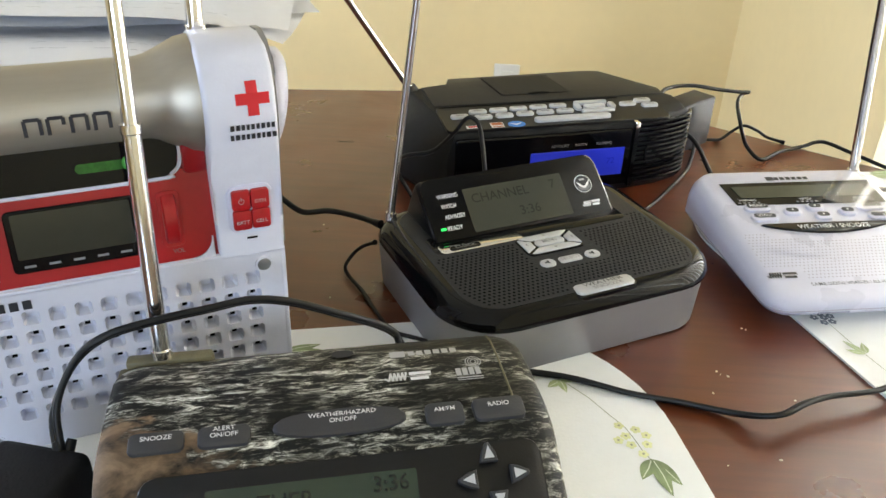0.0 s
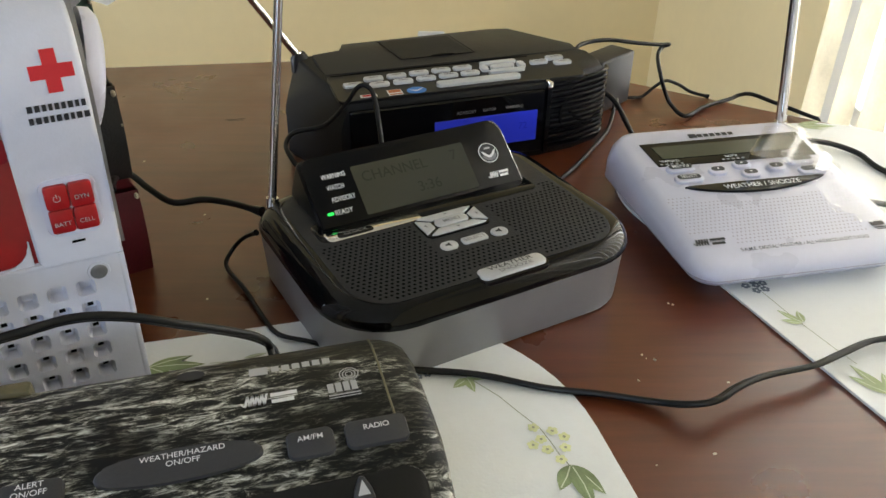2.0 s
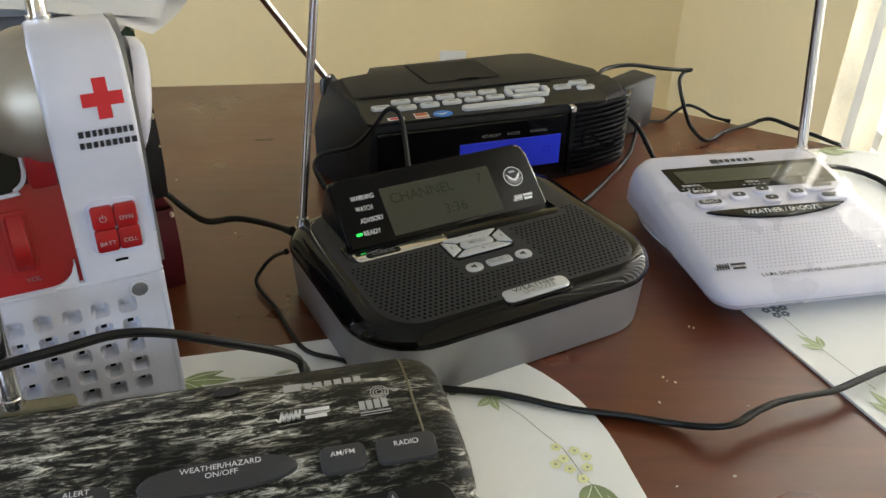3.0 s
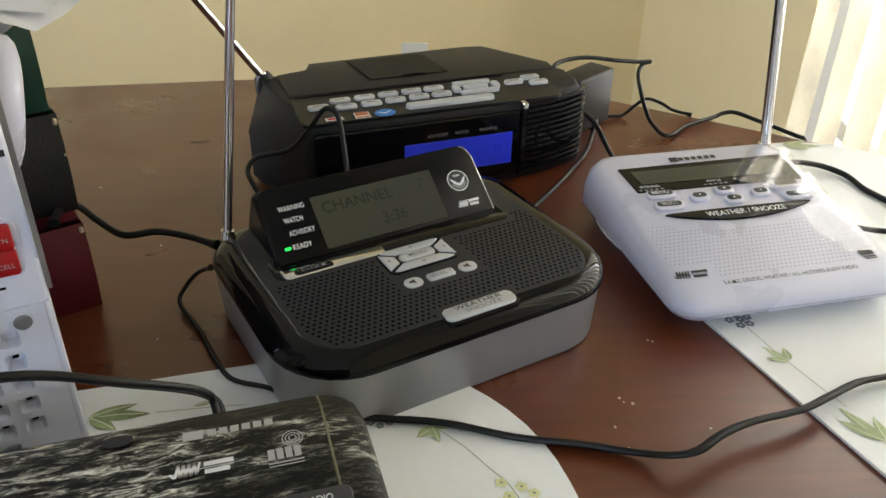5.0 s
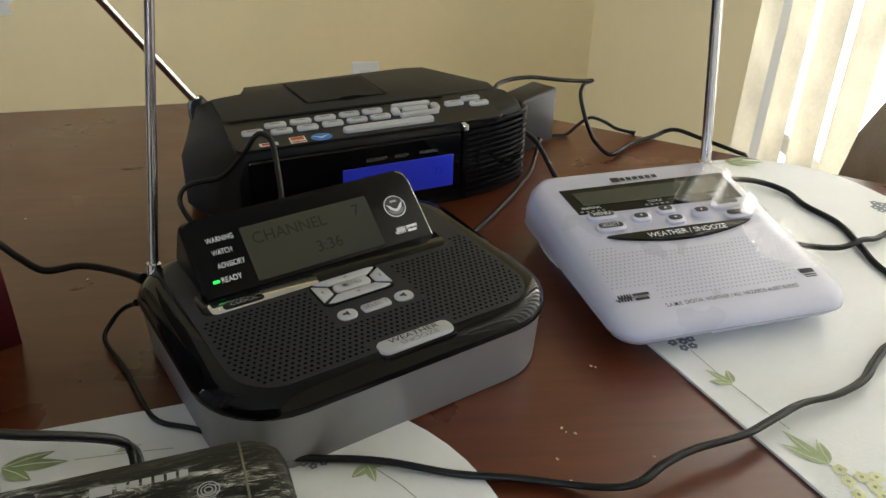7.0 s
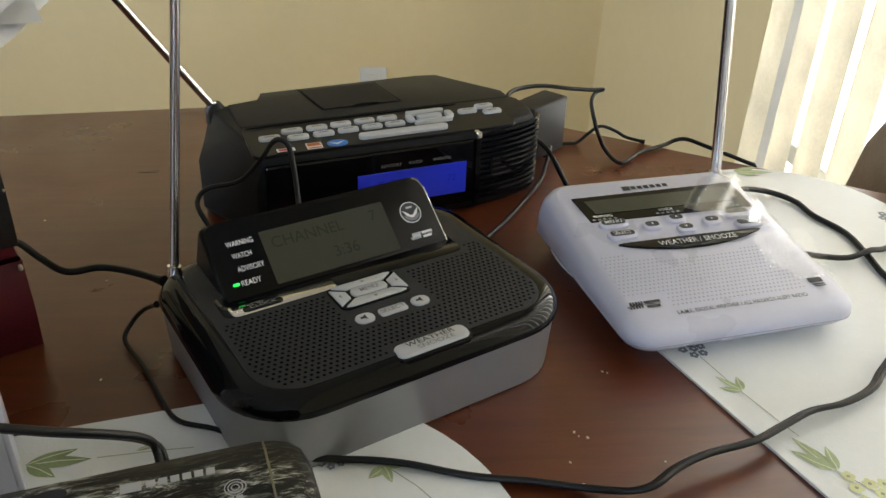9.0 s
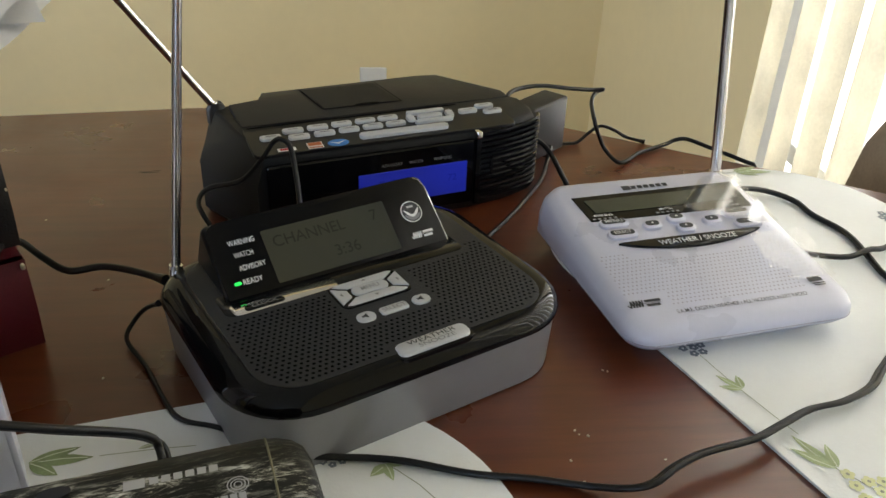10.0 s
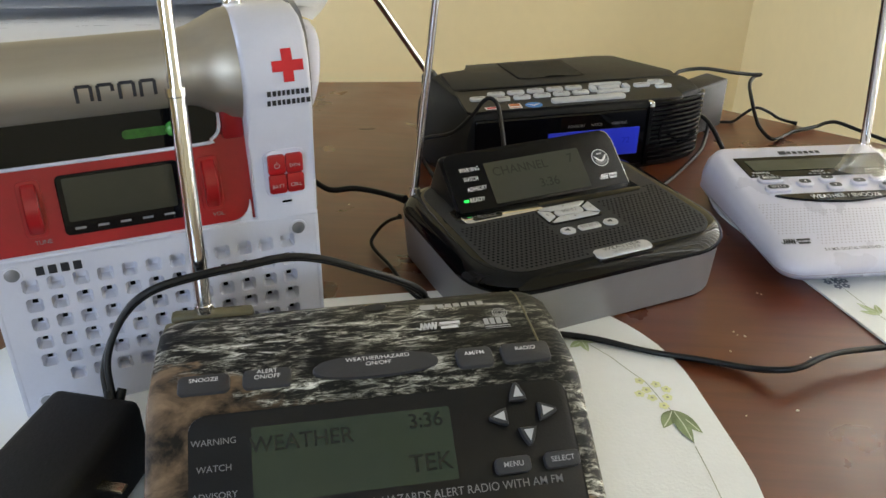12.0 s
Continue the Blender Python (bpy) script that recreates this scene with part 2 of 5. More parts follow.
    l.new(m2.outputs[2], b.inputs["Base Color"])
    return m


def blind_cloth():
    m = material("cream_blind_cloth", (0.56, 0.52, 0.42), 0.9, bump=0.4, vary=0.22, scale=32)
    n, l = m.node_tree.nodes, m.node_tree.links
    t, mix = n.new("ShaderNodeBsdfTranslucent"), n.new("ShaderNodeMixShader")
    t.inputs[0].default_value = (0.84, 0.8, 0.72, 1)
    mix.inputs[0].default_value = 0.035
    l.new(n["Principled BSDF"].outputs[0], mix.inputs[1]), l.new(t.outputs[0], mix.inputs[2])
    l.new(mix.outputs[0], n["Material Output"].inputs[0])
    return m


def clear_film():
    m = bpy.data.materials.new("clear_plastic_film")
    m.use_nodes = True
    n, l = m.node_tree.nodes, m.node_tree.links
    g, t, mix = n.new("ShaderNodeBsdfGlossy"), n.new("ShaderNodeBsdfTransparent"), n.new("ShaderNodeMixShader")
    g.inputs["Roughness"].default_value = 0.06
    mix.inputs[0].default_value = 0.1
    l.new(t.outputs[0], mix.inputs[1]), l.new(g.outputs[0], mix.inputs[2]), l.new(mix.outputs[0], n["Material Output"].inputs[0])
    return m


WOOD, CAMO, DRAPE, FILM = wood(), camouflage(), blind_cloth(), clear_film()
OUTSIDE = glow("bright_daylight_haze", (1.0, 0.98, 0.93), 3.6)

# ---- building helpers ----


def part(name, bm, mat, parent=None, label="", smooth=0.0, m=None):
    """One mesh object from a bmesh in plan units; m: a pose within its parent, in plan units."""
    if m is not None:
        bm.transform(m)
    bm.transform(Matrix.Scale(U, 4))
    bmesh.ops.recalc_face_normals(bm, faces=bm.faces)
    me = bpy.data.meshes.new(name)
    bm.to_mesh(me)
    bm.free()
    me.materials.append(mat)
    if smooth:
        me.shade_smooth()
        me.set_sharp_from_angle(angle=radians(smooth))
    ob = new(name, me)
    ob.parent = parent
    if label:
        tagged(ob, label)
    return ob


def thing(name, x, y, z, rz, label, category, group=""):
    ob = new(name)
    ob.matrix_world = pose(U * x, U * y, U * z, 0, 0, rz)
    return tagged(ob, label, category, group)


def rrect(w, d, r, n=6, cx=0.0, cy=0.0, front=0.0):
    """A rounded rectangle; front: a larger radius for its two front corners."""
    pts, back = [], r
    for k, (sx, sy) in enumerate(((1, 1), (-1, 1), (-1, -1), (1, -1))):
        r = front or back if sy < 0 else back
        for i in range(n + 1):
            a = radians(90 * (k + i / n))
            pts.append((cx + sx * (w / 2 - r) + r * math.cos(a), cy + sy * (d / 2 - r) + r * math.sin(a)))
    return pts


def loft(rings, cap=True):
    bm = bmesh.new()
    vs = [[bm.verts.new(p) for p in ring] for ring in rings]
    n = len(vs[0])
    for a, b in zip(vs, vs[1:]):
        for i in range(n):
            bm.faces.new((a[i], a[(i + 1) % n], b[(i + 1) % n], b[i]))
    if cap:
        bm.faces.new(vs[0][::-1])
        bm.faces.new(vs[-1])
    return bm


def stack(levels, tilt=lambda x, y, z: z):
    """Loft of rounded rectangles: rows of (width, depth, radius, z)."""
    return loft([[(x, y, tilt(x, y, z)) for x, y in rrect(w, d, r)] for w, d, r, z in levels])


def box(x0, x1, y0, y1, z0, z1, r=0.0, seg=2):
    bm = bmesh.new()
    bmesh.ops.create_cube(bm, size=1)
    for v in bm.verts:
        v.co = ((x0 + x1) / 2 + v.co.x * (x1 - x0), (y0 + y1) / 2 + v.co.y * (y1 - y0), (z0 + z1) / 2 + v.co.z * (z1 - z0))
    if r:
        bmesh.ops.bevel(bm, geom=bm.edges, offset=r, segments=seg, profile=0.5, affect="EDGES")
    return bm


def prism(outline, z0, z1, r=0.0, seg=3, r0=0.0):
    """An upright solid on an outline, its upper rim rounded by r, its lower by r0."""
    bm = loft([[(x, y, z0) for x, y in outline], [(x, y, z1) for x, y in outline]])
    for z, off in ((z1, r), (z0, r0)):
        if off:
            e = [k for k in bm.edges if all(abs(v.co.z - z) < 1e-6 for v in k.verts)]
            bmesh.ops.bevel(bm, geom=e, offset=off, segments=seg, profile=0.5, affect="EDGES")
    return bm


def pill(w, d, h, r, soft):
    """A rounded key lying on z = 0."""
    return stack([(w, d, r, -0.002), (w, d, r, h - soft), (w - soft * 0.6, d - soft * 0.6, r - soft * 0.3, h - soft * 0.3), (w - 2 * soft, d - 2 * soft, max(0.0003, r - soft), h)])


def glide(points, steps=6):
    p = [Vector(q) for q in points]
    p = [2 * p[0] - p[1]] + p + [2 * p[-1] - p[-2]]
    out = []
    for a, b, c, d in zip(p, p[1:], p[2:], p[3:]):
        for i in range(steps):
            t = i / steps
            out.append(0.5 * (2 * b + (c - a) * t + (2 * a - 5 * b + 4 * c - d) * t * t + (3 * b - a - 3 * c + d) * t ** 3))
    return out + [p[-2]]


def tube(path, radius, n=8, flat=1.0):
    """A round or flattened cord along a path."""
    rings, side = [], Vector((0, 0, 1))
    for i, q in enumerate(path):
        d = (path[min(i + 1, len(path) - 1)] - path[max(i - 1, 0)]).normalized()
        side = (side - side.dot(d) * d).normalized()
        other = d.cross(side)
        r = radius[i] if isinstance(radius, list) else radius
        rings.append([q + r * (math.cos(2 * math.pi * k / n) * side + flat * math.sin(2 * math.pi * k / n) * other) for k in range(n)])
    return loft(rings)


def rod(p, q, r0, r1=None, n=16):
    p, q = Vector(p), Vector(q)
    return tube([p, q], [r0, r0 if r1 is None else r1], n)


def turned(p, q, profile, n=28):
    """A body of revolution from p to q: rows of (fraction, radius)."""
    p, q = Vector(p), Vector(q)
    path = [p.lerp(q, f) for f, r in profile]
    d = (q - p).normalized()
    side = Vector((0, 0, 1)) if abs(d.z) < 0.9 else Vector((1, 0, 0))
    side = (side - side.dot(d) * d).normalized()
    other = d.cross(side)
    return loft([[c + r * (math.cos(2 * math.pi * k / n) * side + math.sin(2 * math.pi * k / n) * other) for k in range(n)] for c, (f, r) in zip(path, profile)])


def flat(outline, z=0.0):
    bm = bmesh.new()
    bm.faces.new([bm.verts.new((x, y, z)) for x, y in outline])
    return bm


def bars(rows, z=0.0):
    """Flat printed strokes: rows of (x, y, width, height)."""
    bm = bmesh.new()
    for x, y, w, h in rows:
        bm.faces.new([bm.verts.new((x + a * w / 2, y + b * h / 2, z)) for a, b in ((-1, -1), (1, -1), (1, 1), (-1, 1))])
    return bm


def strokes(segments, width, z=0.0):
    bm = bmesh.new()
    for x0, y0, x1, y1 in segments:
        d = Vector((x1 - x0, y1 - y0))
        q = Vector((-d.y, d.x)).normalized() * width / 2
        bm.faces.new([bm.verts.new((*p, z)) for p in (Vector((x0, y0)) - q, Vector((x1, y1)) - q, Vector((x1, y1)) + q, Vector((x0, y0)) + q)])
    return bm


def disc(x, y, r, n=16, z=0.0, ry=None):
    return flat([(x + r * math.cos(2 * math.pi * k / n), y + (ry or r) * math.sin(2 * math.pi * k / n)) for k in range(n)], z)


def words(text, size, width=None):
    """Flat lettering centred on the origin, with capitals about 0.7 of size high."""
    c = bpy.data.curves.new("lettering", "FONT")
    c.body, c.size, c.align_x, c.align_y = text, size, "CENTER", "CENTER"
    c.offset = 0.004 * size
    ob = bpy.data.objects.new("lettering", c)
    scene.collection.objects.link(ob)
    me = bpy.data.meshes.new_from_object(ob.evaluated_get(bpy.context.evaluated_depsgraph_get()))
    bm = bmesh.new()
    bm.from_mesh(me)
    bpy.data.objects.remove(ob), bpy.data.curves.remove(c), bpy.data.meshes.remove(me)
    if width:
        xs = [v.co.x for v in bm.verts]
        k = width / (max(xs) - min(xs))
        for v in bm.verts:
            v.co.x *= k
    return bm


def dots(points, r, n=6, z=0.0):
    bm = bmesh.new()
    for x, y in points:
        bm.faces.new([bm.verts.new((x + r * math.cos(2 * math.pi * k / n), y + r * math.sin(2 * math.pi * k / n), z)) for k in range(n)])
    return bm


def telescope(name, parent, p, q, radii, base_r):
    """A telescopic aerial from p to q in sections, with a swivel base."""
    p, q = Vector(p), Vector(q)
    rod_ob = part(name, turned(p, p.lerp(q, 0.012), [(0, base_r), (1, base_r)]), CHROME, parent, "chrome telescopic antenna", 40)
    n = len(radii)
    for i, r in enumerate(radii):
        a, b = p.lerp(q, i / n), p.lerp(q, (i + 1) / n + (0.004 if i + 1 < n else 0))
        part("antenna_section", turned(a, b, [(0, r), (0.96, r), (0.965, r * 1.16), (1, r * 1.16)]), CHROME, rod_ob, "", 40)
    return rod_ob


def alert_mark(parent, mat, x, y, s, z, m):
    """A printed zigzag with two strips beside it, each a part."""
    bm, w = bmesh.new(), s * 0.045
    pts = [(x - s * 1.05, y - s * 0.02)]
    for i in range(5):
        pts += [(x - s * 0.9 + i * s * 0.17, y - s * 0.25), (x - s * 0.78 + i * s * 0.17, y + s * 0.3)]
    rows = [(bm.verts.new((a - w, b, z)), bm.verts.new((a + w, b, z))) for a, b in pts]
    for (a, b), (c, d) in zip(rows, rows[1:]):
        bm.faces.new((a, b, d, c))
    mark = part("alert_mark", bm, mat, parent, "printed zigzag mark", 0, m)
    for cx, cy, w, hgt in ((0.5, 0.17, 0.95, 0.2), (0.44, -0.17, 0.8, 0.2)):
        part("printed_bar", bars([(x + cx * s, y + cy * s, w * s, hgt * s)], z), mat, parent, "", 0, m)
    part("underline", bars([(x + 0.42 * s, y, 1.1 * s, 0.03 * s)], z), mat, parent, "", 0, m)
    return mark

# ---- the room ----
FLOOR, TOP = -0.85, 2.0
X0, X1, Y0, Y1 = -4.2, 0.86, -3.6, 2.88


def structure(name, bm, mat, label, smooth=0.0):
    return tagged(part(name, bm, mat, None, "", smooth), label, kind="structure")


def wall_with_opening(axis, at, thick, a0, a1, o0, o1, z0, z1):
    """A wall along x or y with one window opening, in four pieces joined into one mesh."""
    bm = bmesh.new()
    for p0, p1, q0, q1 in ((a0, o0, FLOOR, TOP), (o1, a1, FLOOR, TOP), (o0, o1, FLOOR, z0), (o0, o1, z1, TOP)):
        t = box(at, at + thick, p0, p1, q0, q1) if axis == "y" else box(p0, p1, at, at + thick, q0, q1)
        me = bpy.data.meshes.new("piece")
        t.to_mesh(me), t.free()
        bm.from_mesh(me), bpy.data.meshes.remove(me)
    return bm


structure("floor", box(X0, X1, Y0, Y1, FLOOR - 0.1, FLOOR), CARPET, "beige carpeted floor under the table")
structure("ceiling", box(X0, X1, Y0, Y1, TOP, TOP + 0.1), CEILING, "plain white painted ceiling")
structure("wall_north", box(X0 - 0.12, X1 + 0.12, Y1, Y1 + 0.12, FLOOR, TOP), WALL, "cream yellow painted wall behind the table")
# The opening in this unseen wall is added for the side fill light.
structure("wall_west", wall_with_opening("y", X0 - 0.12, 0.12, Y0, Y1, -0.3, 1.7, 0.1, 1.6), WALL, "cream yellow painted side wall with an added unseen window")
structure("wall_east", wall_with_opening("y", X1, 0.12, Y0, Y1, 0.2, 1.72, -0.55, 1.0), WALL, "cream yellow painted wall with the blinded window")
# Unseen rear wall, opened where the assumed rear window lets in fill light.
structure("wall_south", wall_with_opening("x", Y0 - 0.12, 0.12, X0, X1, -1.45, 0.25, 0.2, 1.6), WALL, "cream yellow painted rear wall with an added unseen window")
structure("baseboard", box(X0, X1 - 0.02, Y1 - 0.018, Y1, FLOOR, FLOOR + 0.1, 0.004), TRIM, "white painted baseboard along the wall")
structure("backdrop", box(1.75, 1.76, -1.2, 3.4, -2.0, 3.2), OUTSIDE, "bright hazy daylight outside the window")


def window(name, axis, at, o0, o1, z0, z1, label):
    root = tagged(new(name), label, "window", kind="structure")
    w = 0.05

    def piece(nm, p0, p1, q0, q1, t0, t1, mat=TRIM):
        part(nm, box(t0, t1, p0, p1, q0, q1, 0.004) if axis == "y" else box(p0, p1, t0, t1, q0, q1, 0.004), mat, root)

    piece("window_frame", o0, o0 + w, z0, z1, at + 0.03, at + 0.09)
    piece("window_frame", o1 - w, o1, z0, z1, at + 0.03, at + 0.09)
    piece("window_frame", o0 + w, o1 - w, z0, z0 + w, at + 0.03, at + 0.09)
    piece("window_frame", o0 + w, o1 - w, z1 - w, z1, at + 0.03, at + 0.09)
    mid, cross = (o1 - 0.3, -0.27) if name == "window_1" else ((o0 + o1) / 2, (z0 + z1) / 2)
    piece("mullion", mid - 0.012, mid + 0.012, z0 + w, z1 - w, at + 0.035, at + 0.085)
    piece("rail", o0 + w, o1 - w, cross - 0.02, cross + 0.02, at + 0.04, at + 0.08)
    piece("window_sill", o0, o1, z0 - 0.025, z0, at - 0.04, at + 0.1)
    return root


window("window_1", "y", X1, 0.2, 1.72, -0.55, 1.0, "white framed bright window behind cream vertical blinds")
# Added, unseen window that frames the side fill light.
window("fill_window_side", "y", X0 - 0.12, -0.3, 1.7, 0.1, 1.6, "white framed unseen window added in the wall opposite")
# Assumed window out of view, round the rear fill light.
window("fill_window_rear", "x", Y0 - 0.12, -1.45, 0.25, 0.2, 1.6, "white framed unseen window added in the rear wall")

outlet = thing("wall_outlet", 0.1, Y1, -0.565, 0, "white plastic outlet plate on the cream wall", "outlet")
part("cover_plate", box(-0.045, 0.045, -0.008, 0.0, -0.065, 0.065, 0.004), TRIM, outlet)
for z in (-0.025, 0.025):
    part("socket", box(-0.02, 0.02, -0.011, -0.007, z - 0.016, z + 0.016, 0.003), CEILING, outlet)


def vane(y, turn, phase):
    """One hanging cloth slat of the blind, gently bowed across its width."""
    n, rows, w = 10, 14, 0.088
    c, d = math.cos(radians(turn)), math.sin(radians(turn))
    bm = bmesh.new()
    g = []
    for j in range(rows + 1):
        z = FLOOR + 0.06 + (1.14 - FLOOR) * j / rows
        sway = 0.0025 * math.sin(2.1 * z + phase)
        row = []
        for i in range(n + 1):
            u = i / n - 0.5
            bow = 0.015 * (1 - 4 * u * u)
            row.append(bm.verts.new((u * w * d - bow * c + sway, y + u * w * c + bow * d, z)))
        g.append(row)
    for a, b in zip(g, g[1:]):
        for i in range(n):
            bm.faces.new((a[i], a[i + 1], b[i + 1], b[i]))
    bmesh.ops.solidify(bm, geom=bm.faces[:], thickness=0.0012)
    return bm


blind = thing("vertical_blind", 0.785, 0.0, 0, 0, "cream cloth vertical blind with slats turned ajar", "window blind")
part("headrail", box(-0.022, 0.022, 0.12, 1.76, 1.2, 1.235, 0.004), TRIM, blind, "white headrail")
for y in (0.3, 1.6):
    part("bracket", box(0.018, X1 - 0.785, y - 0.012, y + 0.012, 1.205, 1.23, 0.003), TRIM, blind)
for i, y in enumerate([1.545 - 0.098 * k for k in range(4)] + [1.13 - 0.098 * k for k in range(10)]):
    part("slat", vane(y, 6.5 + 2.0 * math.sin(2.4 * i), 1.7 * i), DRAPE, blind, "", 80)

# ---- the table ----
table = thing("dining_table", 0, 0, 0, 0, "red-brown varnished wooden table with scuffs and crumbs", "table")
part("tabletop", prism([(-1.3, 0.971), (0.06, 1.141), (0.148, 1.152), (0.225, 1.105), (0.66, 0.84), (0.69, 0.77), (0.69, -0.45), (0.62, -0.52), (-1.2, -0.52), (-1.3, -0.45)][::-1], -0.032, 0.0, 0.006, 3, 0.004), WOOD, table, "", 40)
for i, (x, y, l) in enumerate(((-0.135, 0.939, 0.006), (-0.13, 0.9375, 0.008), (-0.125, 0.941, 0.004))):
    part("scratch", strokes([(x - l, y - l * 0.1, x + l, y + l * 0.05)], 0.0013, 0.0004 + 0.0001 * i), SCUFF, table, "dark scuff in the varnish")
part("apron", prism([(-1.15, 0.86), (0.14, 1.02), (0.57, 0.75), (0.57, -0.4), (-1.15, -0.4)][::-1], -0.11, -0.032), WOOD, table)
for x, y in ((-1.08, 0.8), (0.5, 0.72), (0.5, -0.33), (-1.08, -0.33)):
    part("leg", stack([(0.05, 0.05, 0.008, FLOOR), (0.07, 0.07, 0.01, -0.25), (0.08, 0.08, 0.01, -0.032)]), WOOD, table, m=pose(0, 0, 0) @ Matrix.Translation((x, y, 0)))

chair = thing("upholstered_chair", 0.675, 1.0, FLOOR, 0, "brown upholstered chair with a rounded back beside the table", "chair")
part("seat", box(-0.15, 0.09, -0.1, 0.3, 0.36, 0.48, 0.03, 4), UPHOLSTERY, chair, "", 60)
part("backrest", loft([[(x * 0.52 + 0.04, y * 1.0 - 0.02, z) for x, y in rrect(w, d, 0.035)] for w, d, z in ((0.2, 0.1, 0.44), (0.24, 0.14, 0.6), (0.25, 0.15, 0.77), (0.225, 0.135, 0.835), (0.17, 0.11, 0.88), (0.09, 0.08, 0.9))]), UPHOLSTERY, chair, "", 60)
for x in (-0.12, 0.06):
    for y in (-0.07, 0.27):
        part("leg", rod((x, y, 0), (x, y, 0.37), 0.016, 0.022), WOOD, chair, "", 40)

# ---- place mats with printed sprigs ----


def leaf_outline(x, y, a, length, width):
    up, down = [], []
    for i in range(9):
        t = i / 8
        h = width * math.sin(math.pi * t ** 0.8) * 0.5
        up.append((t * length, h)), down.append((t * length, -h))
    pts = up + down[-2:0:-1]
    c, s = math.cos(radians(a)), math.sin(radians(a))
    return [(x + c * u - s * v, y + s * u + c * v) for u, v in pts]


def place_mat(x, y, rz, r, label):
    root = thing("place_mat", x, y, 0, rz, label, "place mat", "floral place mats")
    part("mat", prism(rrect(0.52, 0.352, r, 14), 0.0003, 0.0022, 0.0008, 2), VINYL, root, "", 40)
    inv = (Matrix.Translation((x, y, 0)) @ pose(0, 0, 0, 0, 0, rz)).inverted()

    def printed(name, bm, mat):
        part(name, bm, mat, root, m=inv)

    return root, printed


def print_leaf(on_mat, base, tip, width, mat, z):
    """A printed leaf from its stalk to its tip, with a pale midrib."""
    d = Vector((tip[0] - base[0], tip[1] - base[1]))
    a = math.degrees(math.atan2(d.y, d.x))
    on_mat("printed_leaf", flat(leaf_outline(*base, a, d.length, width), z), mat)
    n = Vector((-d.y, d.x)) * 0.03
    b = Vector(base)
    on_mat("leaf_rib", strokes([(*b.lerp(b + d, 0.04), *(b + 0.45 * d + n)), (*(b + 0.45 * d + n), *(b + 0.9 * d))], 0.0007, z + 0.00012), RIB)


def print_flower(on_mat, x, y, r, mat, eye, z, turn):
    """Five rounded petals round a small dark eye."""
    bm = bmesh.new()
    for k in range(5):
        a = 2 * math.pi * k / 5 + turn
        bm.faces.new([bm.verts.new((x + r * (0.6 * math.cos(a) + 0.45 * math.cos(b)), y + r * (0.6 * math.sin(a) + 0.45 * math.sin(b)), z + 0.00001 * k)) for b in (2 * math.pi * i / 9 for i in range(9))])
    on_mat("printed_blossom", bm, mat)
    on_mat("blossom_eye", disc(x, y, r * 0.28, 8, z + 0.00014), eye)


def print_stem(on_mat, pts, z):
    for a, b in zip(pts, pts[1:]):
        on_mat("printed_stem", strokes([(*a, *b)], 0.0006, z), STEM)


RIB = material("pale_leaf_rib_print", (0.7, 0.76, 0.58), 0.5, bump=0, vary=0.05)
_, on_mat = place_mat(-0.0833, 0.3963, 13, 0.14, "off-white vinyl place mat with green leaf sprigs under a radio")
for i, (base, tip, w, mt) in enumerate((((0.0895, 0.5324), (0.08, 0.5235), 0.0068, LEAF_PALE), ((0.0885, 0.533), (0.093, 0.5195), 0.0058, LEAF_PALE), ((0.0885, 0.533), (0.0985, 0.531), 0.0045, LEAF_PALE), ((0.142, 0.4606), (0.1335, 0.4426), 0.0095, LEAF), ((0.1415, 0.4606), (0.1575, 0.44), 0.01, LEAF), ((0.1425, 0.46), (0.1502, 0.4304), 0.0095, LEAF),
                                        ((-0.1098, 0.5434), (-0.0846, 0.5552), 0.0082, LEAF), ((-0.106, 0.5436), (-0.075, 0.5466), 0.0088, LEAF), ((-0.109, 0.543), (-0.0905, 0.533), 0.0085, LEAF), ((-0.052, 0.552), (-0.038, 0.5575), 0.0035, STEM))):
    print_leaf(on_mat, base, tip, w, mt, 0.0026 + 0.00016 * (i % 3))
print_stem(on_mat, [(0.0885, 0.5325), (0.093, 0.5297), (0.1072, 0.5159), (0.1196, 0.4996), (0.1286, 0.4888), (0.1337, 0.4772), (0.1375, 0.4672), (0.1415, 0.46)], 0.00258)
print_stem(on_mat, [(0.1504, 0.4279), (0.1544, 0.4051), (0.157, 0.3864), (0.1575, 0.36), (0.154, 0.33)], 0.00258)
print_stem(on_mat, [(-0.0723, 0.5474), (-0.0416, 0.5513), (-0.02, 0.553)], 0.00258)
for i, (x, y) in enumerate(((0.1249, 0.4892), (0.1354, 0.4864), (0.1416, 0.4818), (0.1282, 0.4799), (0.1231, 0.4754), (0.1308, 0.472), (0.1411, 0.4734), (0.1374, 0.4646))):
    print_flower(on_mat, x, y, 0.0034, BLOSSOM, STEM, 0.0027, 0.7 * i)
for i, x in enumerate((0.034, 0.0385, 0.0432, 0.048, 0.0535, 0.059, 0.0645)):
    print_flower(on_mat, x, 0.535 + 0.0015 * math.sin(2.2 * i), 0.0024, BLOSSOM_BLUE, VINYL, 0.0027, 0.9 * i)
for i in range(5):
    print_flower(on_mat, -0.134 + 0.0055 * (i % 3), 0.532 + 0.006 * (i // 2), 0.003, BLOSSOM, STEM, 0.0027, 1.1 * i)

